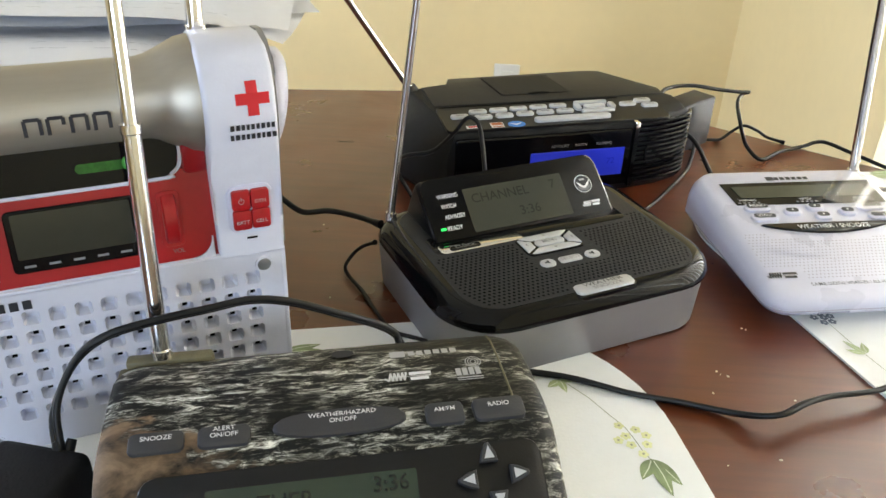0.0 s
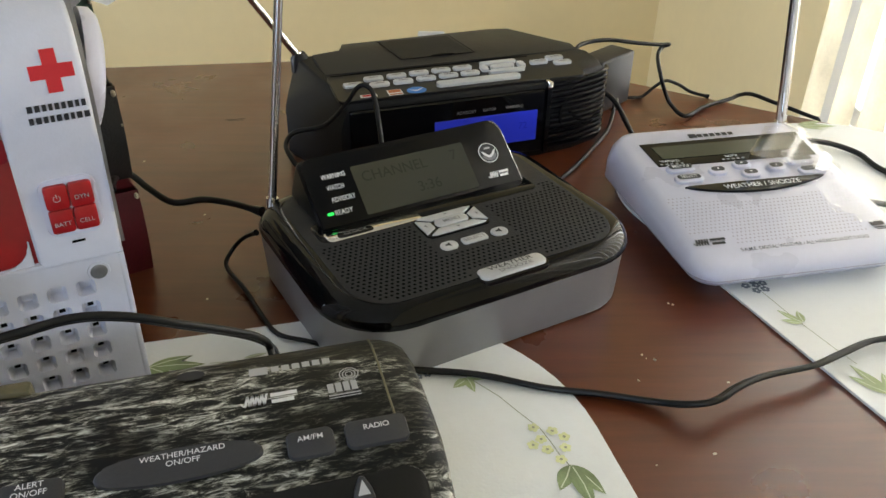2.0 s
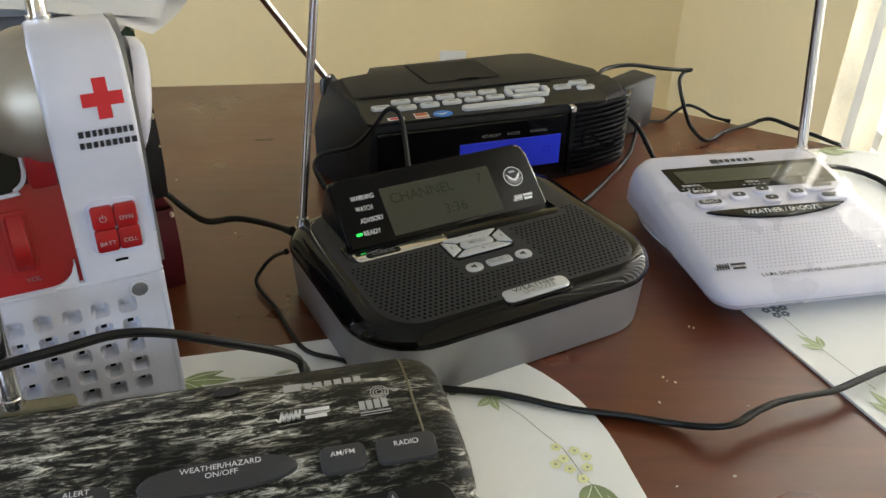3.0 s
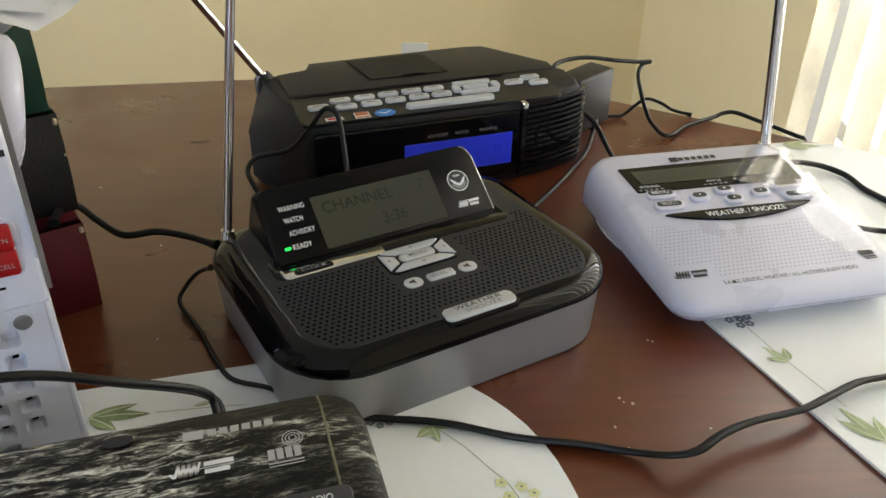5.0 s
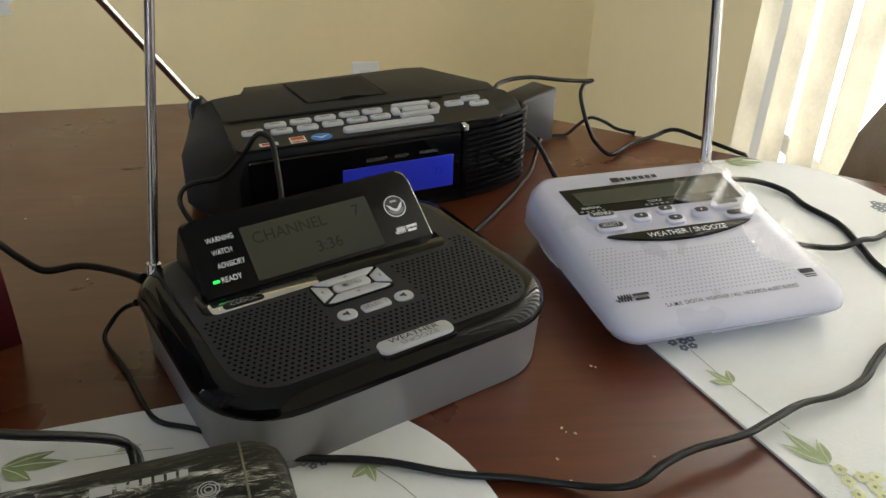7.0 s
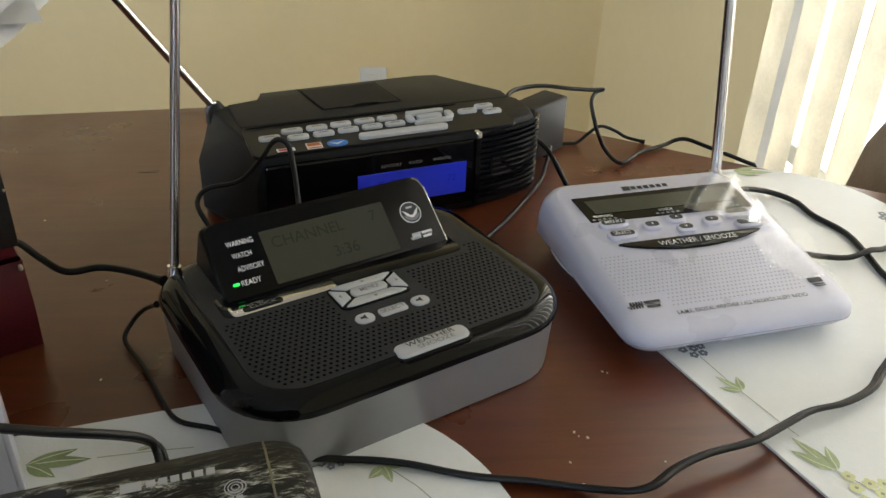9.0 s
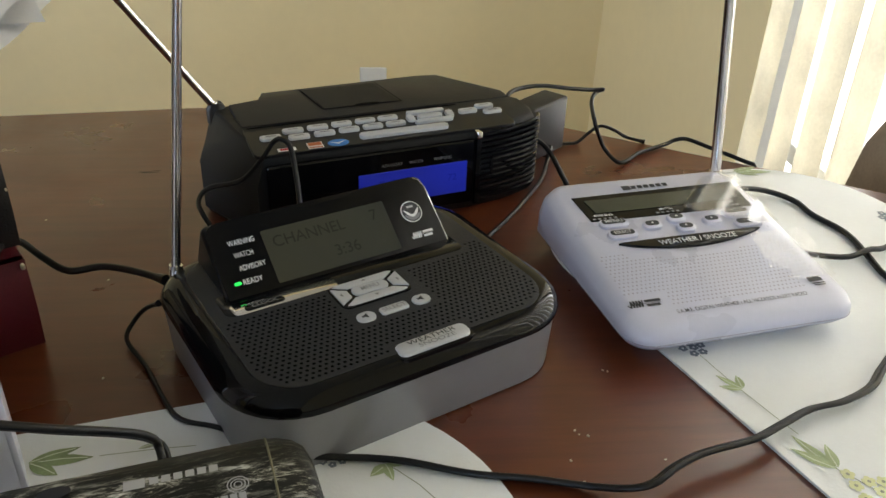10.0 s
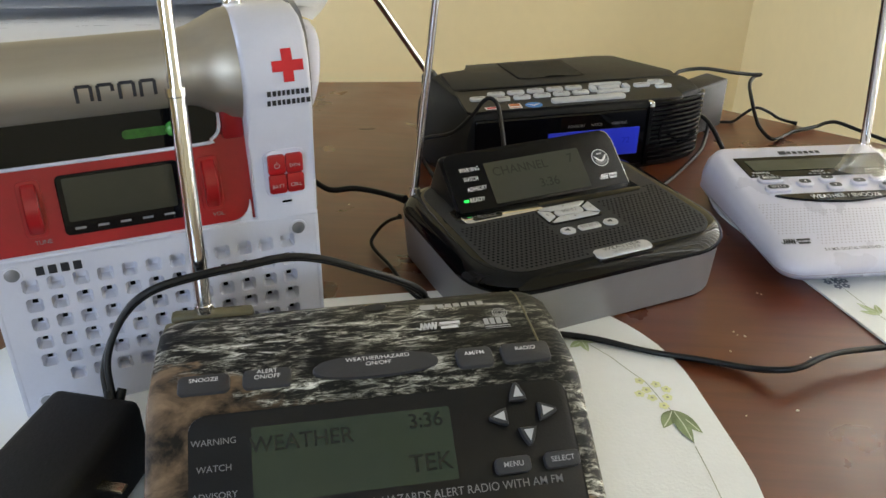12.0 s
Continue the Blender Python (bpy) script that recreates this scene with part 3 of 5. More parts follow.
_, on_mat = place_mat(0.459, 0.661, 111, 0.11, "off-white vinyl place mat with pale leaf sprigs under a radio")
for i, (base, tip, w, mt) in enumerate((((0.3222, 0.588), (0.3093, 0.6031), 0.0052, LEAF_PALE), ((0.3215, 0.5875), (0.3075, 0.5913), 0.0048, LEAF_PALE), ((0.3225, 0.5885), (0.323, 0.6015), 0.0058, LEAF_PALE), ((0.3487, 0.5149), (0.3341, 0.5439), 0.0078, LEAF_PALE), ((0.348, 0.5155), (0.3285, 0.5328), 0.0078, LEAF_PALE), ((0.3495, 0.516), (0.3509, 0.5352), 0.0068, LEAF_PALE),
                                        ((0.453, 0.927), (0.481, 0.938), 0.0095, LEAF_PALE), ((0.456, 0.926), (0.493, 0.925), 0.0095, LEAF_PALE), ((0.454, 0.925), (0.476, 0.916), 0.007, LEAF_PALE))):
    print_leaf(on_mat, base, tip, w, mt, 0.0026 + 0.00016 * (i % 3))
print_stem(on_mat, [(0.3071, 0.6247), (0.3176, 0.5945), (0.3329, 0.5584), (0.3394, 0.5446)], 0.00258)
print_stem(on_mat, [(0.3487, 0.5149), (0.3526, 0.5108), (0.362, 0.499), (0.372, 0.487)], 0.00258)
print_stem(on_mat, [(0.4, 0.908), (0.43, 0.919), (0.454, 0.926)], 0.00258)
for i, (x, y) in enumerate(((0.2956, 0.6394), (0.2975, 0.6326), (0.3036, 0.6383), (0.3036, 0.6266), (0.3112, 0.6361), (0.3105, 0.6285), (0.3055, 0.6335), (0.3, 0.645), (0.3075, 0.643))):
    print_flower(on_mat, x, y, 0.0034, BLOSSOM_BLUE, VINYL, 0.0027, 0.8 * i)
for i, (x, y) in enumerate(((0.3526, 0.5108), (0.3529, 0.502), (0.3621, 0.5046), (0.3654, 0.4968), (0.3704, 0.504), (0.3536, 0.4923), (0.3667, 0.4904), (0.3755, 0.4955))):
    print_flower(on_mat, x, y, 0.0042, BLOSSOM, STEM, 0.0027, 0.8 * i)
for i in range(9):
    print_flower(on_mat, 0.56 + 0.0095 * math.cos(2.4 * i) * math.sqrt(i / 9), 0.824 + 0.0095 * math.sin(2.4 * i) * math.sqrt(i / 9), 0.004, BLOSSOM_BLUE, VINYL, 0.0027, i)

# ---- the black and silver alert radio in the middle ----


def alert_radio():
    r = thing("weather_radio", 0.0777, 0.6445, 0, 28.2, "black and silver desktop weather alert radio on the table", "radio", "weather radios")
    W, D = 0.233, 0.178
    part("base", loft([[(x, y, z) for x, y in rrect(W - w, D - w, 0.026, 8, 0, 0, f)] for w, f, z in ((0.012, 0.04, 0.0), (0.009, 0.042, 0.0012), (0.004, 0.045, 0.0425))]), SILVER, r, "tapered silver base", 40)
    rim = []
    for w, d, rad, z, cy in ((0.005, 0.005, 0.031, 0.0405, 0), (0.0005, 0.0005, 0.034, 0.0415, 0), (0.0, 0.0, 0.034, 0.044, 0), (0.003, 0.003, 0.033, 0.0475, 0), (0.009, 0.008, 0.031, 0.0508, 0), (0.018, 0.0125, 0.028, 0.053, 0.0), (0.03, 0.022, 0.025, 0.0543, 0.0)):
        rim.append([(x, y, z) for x, y in rrect(W - w, D - d, rad, 8, 0, cy, rad + 0.013)])
    part("rim", loft(rim), GLOSS, r, "glossy black rounded rim", 50)
    part("top_plate", prism(rrect(W - 0.036, D - 0.023, 0.022, 8, 0, 0.0, 0.028), 0.05, 0.0548, 0.0006, 2), PLATE, r, "matt black perforated top plate", 40)
    pts = []
    for j in range(24):
        for i in range(50):
            x, y = -0.0945 + i * 0.0039 + (j % 2) * 0.00195, -0.0735 + j * 0.0037
            if y > 0.009 or y > -0.001 and x < 0.084 or abs(x) > 0.0955 or (abs(x + 0.001) < 0.0285 and y > -0.0285) or (abs(x - 0.001) < 0.0305 and y > -0.0445) or (abs(x - 0.0047) < 0.0285 and y < -0.0665):
                continue
            if abs(x) > 0.0715 and y < -0.0495 and math.hypot(abs(x) - 0.0715, y + 0.0495) > 0.0245:
                continue
            pts.append((x, y))
    tagged(part("speaker_perforation", dots(pts, 0.00105, 8, 0.05505), HOLE, r), "fine round speaker perforations", kind="stuff")
    # raised display wedge
    fm = pose(0, 0.0195, 0.053, 39.8)
    wedge = [(0.0155, 0.0485), (0.0165, 0.051), (0.0598, 0.0872), (0.0655, 0.0868), (0.083, 0.052)]
    bm = loft([[(x, y, z) for y, z in wedge] for x in (-0.0845, 0.0795)])
    bmesh.ops.bevel(bm, geom=[e for e in bm.edges], offset=0.004, segments=3, profile=0.5, affect="EDGES")
    hood = part("display_hood", bm, BLACK, r, "raised black display housing", 40)
    L = 0.055
    part("display_face", prism(rrect(0.162, L + 0.003, 0.009, 6, -0.0025, L / 2 - 0.0015, 0.002), 0.0, 0.0015, 0.0006, 2), FACE, hood, "smooth black display face", 40, fm)
    part("face_edge", tube([Vector((0.0783, 0.0, 0.001)), Vector((0.0783, L - 0.01, 0.001)), Vector((0.0762, L - 0.004, 0.001)), Vector((0.072, L - 0.001, 0.001))], 0.0006, 6), CHROME, hood, "", 40, fm)
    lcd = part("lcd", flat(rrect(0.0911, 0.0376, 0.001, 2, -0.004, 0.0232), 0.0019), LCD, hood, "grey-green liquid crystal display", 0, fm)
    for s, x, y, sz in (("CHANNEL", -0.018, 0.0322, 0.0112), ("7", 0.031, 0.0332, 0.0112), ("3:36", 0.004, 0.0152, 0.0112)):
        part("lettering", words(s, sz), SEGMENT, lcd, m=fm @ pose(x, y, 0.0022))
    for s, x, y, wd in (("WARNING", -0.0634, 0.0383, 0.0178), ("WATCH", -0.0647, 0.0297, 0.0128), ("ADVISORY", -0.0619, 0.0206, 0.0178), ("READY", -0.0651, 0.0111, 0.013)):
        part("lettering", words(s, 0.0052, wd), INK_WHITE, hood, m=fm @ pose(x, y, 0.0021))
    part("indicator", pill(0.0046, 0.0021, 0.0024, 0.001, 0.0003), LED, hood, "lit green indicator", 40, fm @ pose(-0.0748, 0.0114, 0))
    bx, by = 0.0599, 0.0287
    part("badge", disc(bx, by, 0.0082, 32, 0.0019), INK_WHITE, hood, "round white ringed badge", 0, fm)
    part("badge_field", disc(bx, by, 0.0075, 32, 0.0021), INK_BLACK, hood, "", 0, fm)
    low = [(bx + 0.0066 * math.cos(radians(q)), by + 0.0066 * math.sin(radians(q))) for q in range(195, 346, 10)]
    part("badge_field", flat(low + [(bx, by - 0.0036)], 0.0023), INK_GREY, hood, "grey lower badge field", 0, fm)
    part("badge_wing", flat([(bx + q, by + s) for q, s in ((-0.0066, 0.0026), (-0.0034, 0.0004), (-0.0014, -0.0018), (0, -0.0022), (0.0014, -0.0018), (0.0034, 0.0004), (0.0066, 0.0026), (0.0044, -0.0018), (0.001, -0.0042), (-0.001, -0.0042), (-0.0044, -0.0018))], 0.0025), INK_WHITE, hood, "white spread wing", 0, fm)
    part("badge_print", bars([(bx, by + 0.0038, 0.0052, 0.0016)], 0.0023), INK_MID, hood, "", 0, fm)
    alert_mark(hood, INK_WHITE, 0.0612, 0.0104, 0.0088, 0.0021, fm)
    # chrome lip with the clock key below the face
    part("lip", stack([(0.07, 0.0135, 0.0042, 0.053), (0.07, 0.0135, 0.0042, 0.0556), (0.0685, 0.012, 0.0036, 0.0561)]), CHROME, r, "chrome lip below the display", 40, pose(-0.0515, 0.0088, 0))
    key = part("clock_key", pill(0.026, 0.0058, 0.0012, 0.0028, 0.0004), GLOSS, r, "black clock key", 40, pose(-0.066, 0.0062, 0.0556))
    part("lettering", words("CLOCK", 0.0046, 0.017), INK_GREY, key, m=pose(-0.066, 0.0062, 0.0571))
    part("shelf", stack([(0.173, 0.026, 0.006, 0.052), (0.173, 0.026, 0.006, 0.0549), (0.1715, 0.0245, 0.0055, 0.0554)]), GLOSS, r, "glossy black shelf", 40, pose(-0.0045, 0.0165, 0))
    # direction pad
    dp = pose(-0.0014, -0.0105, 0.0552) @ Matrix.Diagonal((0.74, 0.95, 0.45, 1))
    part("key_surround", pill(0.067, 0.029, 0.0012, 0.006, 0.0005), GLOSS, r, "", 40, dp)
    menu = part("menu_key", pill(0.034, 0.0098, 0.0045, 0.0046, 0.0012), KEY, r, "silver menu key", 40, dp)
    part("lettering", words("MENU", 0.0064), INK_GREY, menu, m=dp @ pose(0, 0, 0.0049))
    for nm, out, tri in (("up_key", [(-0.029, 0.012), (-0.024, 0.0133), (0.024, 0.0133), (0.029, 0.012), (0.018, 0.006), (-0.018, 0.006)][::-1], (0, 0.01, 0)),
                         ("down_key", [(-0.018, -0.006), (0.018, -0.006), (0.029, -0.012), (0.024, -0.0133), (-0.024, -0.0133), (-0.029, -0.012)][::-1], (0, -0.01, 180)),
                         ("left_key", [(-0.032, 0.01), (-0.02, 0.004), (-0.02, -0.004), (-0.032, -0.01)], (-0.0275, 0, 90)),
                         ("right_key", [(0.032, 0.01), (0.032, -0.01), (0.02, -0.004), (0.02, 0.004)], (0.0275, 0, -90))):
        k = part(nm, prism(out, -0.0005, 0.0037, 0.001, 2), KEY, r, "silver arrow key", 40, dp)
        part("arrow_mark", flat([(-0.0022, -0.001), (0.0022, -0.001), (0, 0.0014)]), INK_GREY, k, m=dp @ pose(tri[0], tri[1], 0.0041, 0, 0, tri[2]))
    for nm, x, w, t in (("volume_down_key", -0.0185, 0.0122, 0), ("select_key", 0.001, 0.019, 1), ("volume_up_key", 0.0206, 0.0122, 0)):
        k = part(nm, pill(w, 0.0098 if t == 0 else 0.0075, 0.0014, 0.0046 if t == 0 else 0.002, 0.0005), KEY, r, "silver key", 40, pose(x, -0.0373, 0.0547))
        if t:
            part("lettering", words("SELECT", 0.0052, 0.0165), INK_GREY, k, m=pose(x, -0.0373, 0.0564))
        else:
            part("speaker_mark", flat([(-0.003, -0.001), (-0.0012, -0.001), (0.001, -0.0026), (0.001, 0.0026), (-0.0012, 0.001), (-0.003, 0.001)]), INK_BLACK, k, m=pose(x, -0.0373, 0.0564))
    snooze = part("snooze_bar", pill(0.049, 0.0125, 0.0042, 0.0048, 0.0014), KEY, r, "silver weather snooze bar", 40, pose(0.0047, -0.0768, 0.0516))
    part("bar_surround", pill(0.053, 0.016, 0.0022, 0.006, 0.0008), GLOSS, r, "", 40, pose(0.0047, -0.0768, 0.0518))
    part("lettering", words("WEATHER", 0.0056, 0.033), INK_BLACK, snooze, m=pose(0.0047, -0.0746, 0.0562))
    part("lettering", words("SNOOZE", 0.0048, 0.025), INK_GREY, snooze, m=pose(0.0062, -0.0793, 0.0562))
    q = Matrix.Rotation(radians(-28.2), 3, "Z") @ Vector((0.09, 0.19, 0.975))
    p = Vector((-0.1, 0.077, 0.05))
    telescope("antenna", r, p, p + 0.56 * q, [0.0031, 0.0027, 0.0022], 0.0046)
    return r


alert_radio()

# ---- the white radio ----


def white_radio():
    r = thing("weather_radio", 0.3236, 0.7301, 0, 11, "white wedge-shaped weather alert radio partly on a place mat", "radio", "weather radios")

    def top(x, y):
        return 0.0425 + 0.145 * y

    levels = []
    W, D = 0.182, 0.187
    for w, d, rad, f, z in ((0.034, 0.034, 0.012, 0, 0.009), (0.01, 0.01, 0.017, 0, 0.0105), (0.0, 0.0, 0.02, 0, 0.0165), (0.0, 0.0, 0.02, 0.4, 0.0165), (0.004, 0.004, 0.02, 0.72, 0.0165), (0.012, 0.012, 0.019, 0.92, 0.0165), (0.024, 0.024, 0.016, 1.0, 0.0165)):
        levels.append([(x, y, z + f * (top(x, y) - z)) for x, y in rrect(W - w, D - d, rad, 8, 0, -0.0085)])
    body = part("body", loft(levels), WHITE, r, "glossy white plastic case", 60)
    part("foot", stack([(W - 0.045, D - 0.045, 0.014, 0.0023), (W - 0.04, D - 0.04, 0.016, 0.0105)]), WHITE, r, "", 40, pose(0, -0.0085, 0))
    part("seam", loft([[(x, y, z) for x, y in rrect(W + g, D + g, 0.02, 8, 0, -0.0085)] for g, z in ((-0.0005, 0.0165), (0.0006, 0.0168), (0.0006, 0.0174), (-0.0005, 0.0177))]), HOLE_GREY, r, "", 40)
    fm = pose(0, 0, 0.0425, math.degrees(math.atan(0.145)))
    dk = part("display_frame", prism([(-0.0705, 0.0555), (-0.067, 0.0225), (0.0755, 0.0215), (0.0765, 0.057)], -0.001, 0.0009, 0.0003, 1), GLOSS, r, "black display frame", 0, fm)
    part("lcd", flat([(-0.0625, 0.0495), (-0.0595, 0.0315), (0.066, 0.0315), (0.067, 0.0505)], 0.0013), LCD_DARK, dk, "dim grey-green display", 0, fm)
    for s, x, wd in (("WARNING", -0.055, 0.0165), ("WATCH", 0.0, 0.012), ("ADVISORY", 0.0546, 0.0165)):
        part("lettering", words(s, 0.0046, wd), INK_WHITE, dk, m=fm @ pose(x, 0.0283, 0.0013))
        part("indicator_row", bars([(x - 0.009 + 0.0045 * i, 0.0243, 0.0028, 0.002) for i in range(5)], 0.0013), INK_GREY, dk, m=fm)
    for x, w, d in [(-0.0175, 0.0075, 0.0062)] + [(-0.011 + 0.0058 * i, 0.0044, 0.0046) for i in range(6)]:
        part("printed_bar", bars([(x - 0.001, 0.0625, w, d)], 0.0006), INK_BLACK, r, "", 0, fm)
    for nm, x, y, w, s in (("menu_key", -0.0512, 0.0165, 0.021, "MENU"), ("select_key", -0.0502, 0.002, 0.021, "SELECT"), ("left_key", -0.0215, 0.0092, 0.0125, "<"), ("up_key", 0.0022, 0.0147, 0.0125, "^"), ("down_key", 0.0042, 0.0018, 0.0125, "v"), ("right_key", 0.03, 0.0075, 0.0125, ">"), ("tone_key", 0.0558, 0.0142, 0.021, ""), ("volume_key", 0.058, -0.0006, 0.021, "")):
        k = part(nm, pill(w + 0.0035, 0.0105, 0.0028, 0.005, 0.0012), WHITE, r, "white rounded key", 40, fm @ pose(x, y, 0))
        ins = part("key_inlay", flat(rrect(w - 0.001, 0.0062, 0.003, 5), 0.003), GREY_KEY, k, "", 0, fm @ pose(x, y + 0.001, 0))
        if len(s) > 1:
            part("lettering", words(s, 0.0052, w * 0.68), INK_WHITE, k, m=fm @ pose(x, y + 0.001, 0.0033))
        elif s:
            part("arrow_mark", flat([(-0.0014, -0.0008), (0.0014, -0.0008), (0, 0.001)]), INK_WHITE, k, m=fm @ pose(x, y + 0.001, 0.0033, 0, 0, {"^": 0, "v": 180, "<": 90, ">": -90}[s]))
    arc = [(-0.0585 + 0.1225 * i / 20, -0.0085 + 0.0008 * math.sin(math.pi * i / 20)) for i in range(21)] + [(0.064 - 0.1225 * i / 20, -0.0085 - 0.0125 * math.sin(math.pi * i / 20) ** 0.8) for i in range(1, 20)]
    bar = part("snooze_bar", prism(arc[::-1], -0.001, 0.0022, 0.0006, 2), GLOSS, r, "curved black weather snooze bar", 40, fm)
    part("lettering", words("WEATHER / SNOOZE", 0.0078, 0.066), INK_WHITE, bar, m=fm @ pose(0.0055, -0.0142, 0.0026))
    pts = []
    for j in range(16):
        for i in range(46):
            x, y = -0.0795 + 0.0034 * i + (j % 2) * 0.0017, -0.0775 + 0.0038 * j
            if y > -0.0255 - 0.0035 * math.cos(x * 22) + (abs(x) > 0.058) * 0.006 or (y < -0.064 and x < -0.05) or (y < -0.067 and x > 0.058) or x > 0.0775:
                continue
            pts.append((x, y))
    tagged(part("speaker_perforation", dots(pts, 0.00085, 6, 0.0004), HOLE_GREY, r, m=fm), "fine round speaker perforations", kind="stuff")
    part("lettering", words("S.A.M.E. DIGITAL WEATHER / ALL HAZARDS ALERT RADIO", 0.0052, 0.104), INK_BLACK, r, m=fm @ pose(0.0013, -0.0858, 0.0006))
    alert_mark(r, INK_BLACK, -0.069, -0.0737, 0.0128, 0.0006, fm)
    for row in ((0.069, -0.0725, 0.0115, 0.0052), (0.0695, -0.077, 0.0105, 0.0012), (0.0695, -0.079, 0.0095, 0.001)):
        part("printed_bar", bars([row], 0.0006), INK_BLACK, r, "", 0, fm)
    part("protective_film", prism([(0.0135, 0.0245), (0.066, -0.008), (0.081, -0.006), (0.083, 0.0625), (0.05, 0.0635)], 0.0042, 0.0045), FILM, r, "clear peeling protective film", 0, fm)
    loose = bmesh.new()
    grid = [[loose.verts.new((0.038 + 0.05 * i / 18 + 0.012 * (1 - j / 20), -0.0145 - 0.058 * j / 20, 0.0022 + 0.0011 * math.sin(2.1 * i + 0.8 * j) * math.sin(0.9 * j - 0.4 * i) + 0.0006 * math.sin(0.33 * i * j))) for j in range(21)] for i in range(19)]
    for i in range(18):
        for j in range(20):
            if i + 0.9 * (20 - j) > 7 + 2 * math.sin(1.3 * j):
                loose.faces.new((grid[i][j], grid[i + 1][j], grid[i + 1][j + 1], grid[i][j + 1]))
    part("loose_film", loose, FILM, r, "crinkled clear film over the speaker", 80, fm)
    q = Matrix.Rotation(radians(-11), 3, "Z") @ Vector((-0.095, 0.06, 0.99))
    p = Vector((0.076, 0.077, 0.0465))
    telescope("antenna", r, p, p + 0.52 * q, [0.0044, 0.0037, 0.003], 0.0055)
    return r


white_radio()

# ---- the black clock radio behind ----


def clock_radio():
    r = thing("clock_radio", 0.0842, 0.8924, 0, 18.5, "black clock radio with a blue lit display and silver keys", "radio", "weather radios")
    low = [(-0.118, -0.063), (0.077, -0.0635), (0.115, -0.058), (0.147, -0.046), (0.151, -0.03), (0.15, -0.012), (0.134, 0.016), (0.09, 0.066), (-0.1, 0.066), (-0.14, 0.055), (-0.152, 0.01)]
    up = [(-0.112, -0.0615), (0.077, -0.062), (0.113, -0.0565), (0.145, -0.0445), (0.149, -0.029), (0.147, -0.012), (0.131, 0.015), (0.088, 0.062), (-0.09, 0.06), (-0.134, 0.052), (-0.126, -0.01)]
    bm = loft([[(x * 0.97, y * 0.95, 0.0) for x, y in low], [(x, y, 0.006) for x, y in low], [(x, y, 0.05) for x, y in low], [(x, y, 0.072) for x, y in up], [(x * 0.985, y * 0.97, 0.0785) for x, y in up], [(x * 0.965, y * 0.94, 0.0805) for x, y in up]])
    for v in bm.verts:
        if v.co.y < -0.009 and v.co.z > 0.06:
            v.co.z -= 0.1 * (-0.009 - v.co.y) * min(1.0, (v.co.z - 0.06) / 0.018)
    part("body", bm, BLACK_MATT, r, "dusty black plastic case", 35)
    # the rear of the top rises gently to the back edge
    hump = prism([(-0.117, -0.005), (0.136, -0.005), (0.136, 0.01), (0.09, 0.064), (0.07, 0.067), (-0.085, 0.063), (-0.09, 0.047), (-0.118, 0.044)], 0.077, 0.0806, 0.0012, 2)
    for v in hump.verts:
        if v.co.z > 0.079:
            v.co.z += 0.0006 + 0.062 * (v.co.y + 0.005)
    part("hump", hump, DUSTY, r, "gently rising rear of the top", 40)
    lm = pose(0, -0.005, 0.0813, math.degrees(math.atan(0.062)))
    part("lid", prism([(-0.0395, 0.016), (0.0315, 0.016), (0.022, 0.0635), (-0.049, 0.0635)], -0.001, 0.0006, 0.0003, 1), BLACK_MATT, r, "battery lid", 0, lm)
    for x0, y0, x1, y1 in ((-0.041, 0.0148, 0.033, 0.0148), (-0.041, 0.0148, -0.0505, 0.0645), (0.033, 0.0148, 0.0235, 0.0645)):
        part("lid_groove", strokes([(x0, y0, x1, y1)], 0.0011, 0.0006), HOLE, r, "", 0, lm)
    part("lid_latch", disc(0.0005, 0.0165, 0.012, 16, 0.001, 0.0026), HOLE, r, "", 0, lm)
    pm = pose(0, -0.009, 0.0815, math.degrees(math.atan(0.1)))
    part("key_panel", prism(rrect(0.235, 0.051, 0.006, 4, 0.0, -0.0262), -0.0028, -0.0002, 0.0006, 1), BLACK, r, "", 40, pm)
    part("slot", bars([(-0.018, -0.0035, 0.192, 0.0024)], 0.0006), HOLE, r, m=pm)
    front = [(-0.0985, -0.0245), (-0.0755, -0.0284), (-0.0535, -0.0276), (-0.0316, -0.0264), (-0.01, -0.0258), (0.011, -0.0258)]
    rear = [(-0.0778, -0.0165), (-0.0562, -0.0157), (-0.0347, -0.0147), (-0.0132, -0.014), (0.0077, -0.0138)]
    for x, y in front + rear + [(0.0832, -0.0187), (0.102, -0.013), (0.1055, -0.0243)]:
        k = part("preset_key", pill(0.018, 0.0074, 0.0024, 0.0028, 0.0008), KEY, r, "silver key", 40, pm @ pose(x, y, -0.0002))
        part("key_print", bars([(x, y, 0.0085, 0.0014)], 0.0025), INK_GREY, k, "", 0, pm)
    for nm, cx, cy, w, d in (("up_key", 0.044, -0.0118, 0.036, 0.0062), ("down_key", 0.046, -0.0292, 0.036, 0.005), ("menu_key", 0.045, -0.0208, 0.0235, 0.0075), ("left_key", 0.0268, -0.0206, 0.007, 0.011), ("right_key", 0.0643, -0.0202, 0.007, 0.011)):
        part(nm, pill(w, d, 0.003, min(w, d) * 0.42, 0.001), KEY, r, "silver key", 40, pm @ pose(cx, cy, -0.0002))
    part("snooze_bar", pill(0.081, 0.0085, 0.0032, 0.004, 0.0012), KEY, r, "long silver snooze bar", 40, pm @ pose(0.0134, -0.0415, -0.0002))
    part("sticker", disc(-0.0471, -0.0462, 0.009, 24, 0.0006, 0.0062), INK_BLUE, r, "round blue sticker", 0, pm)
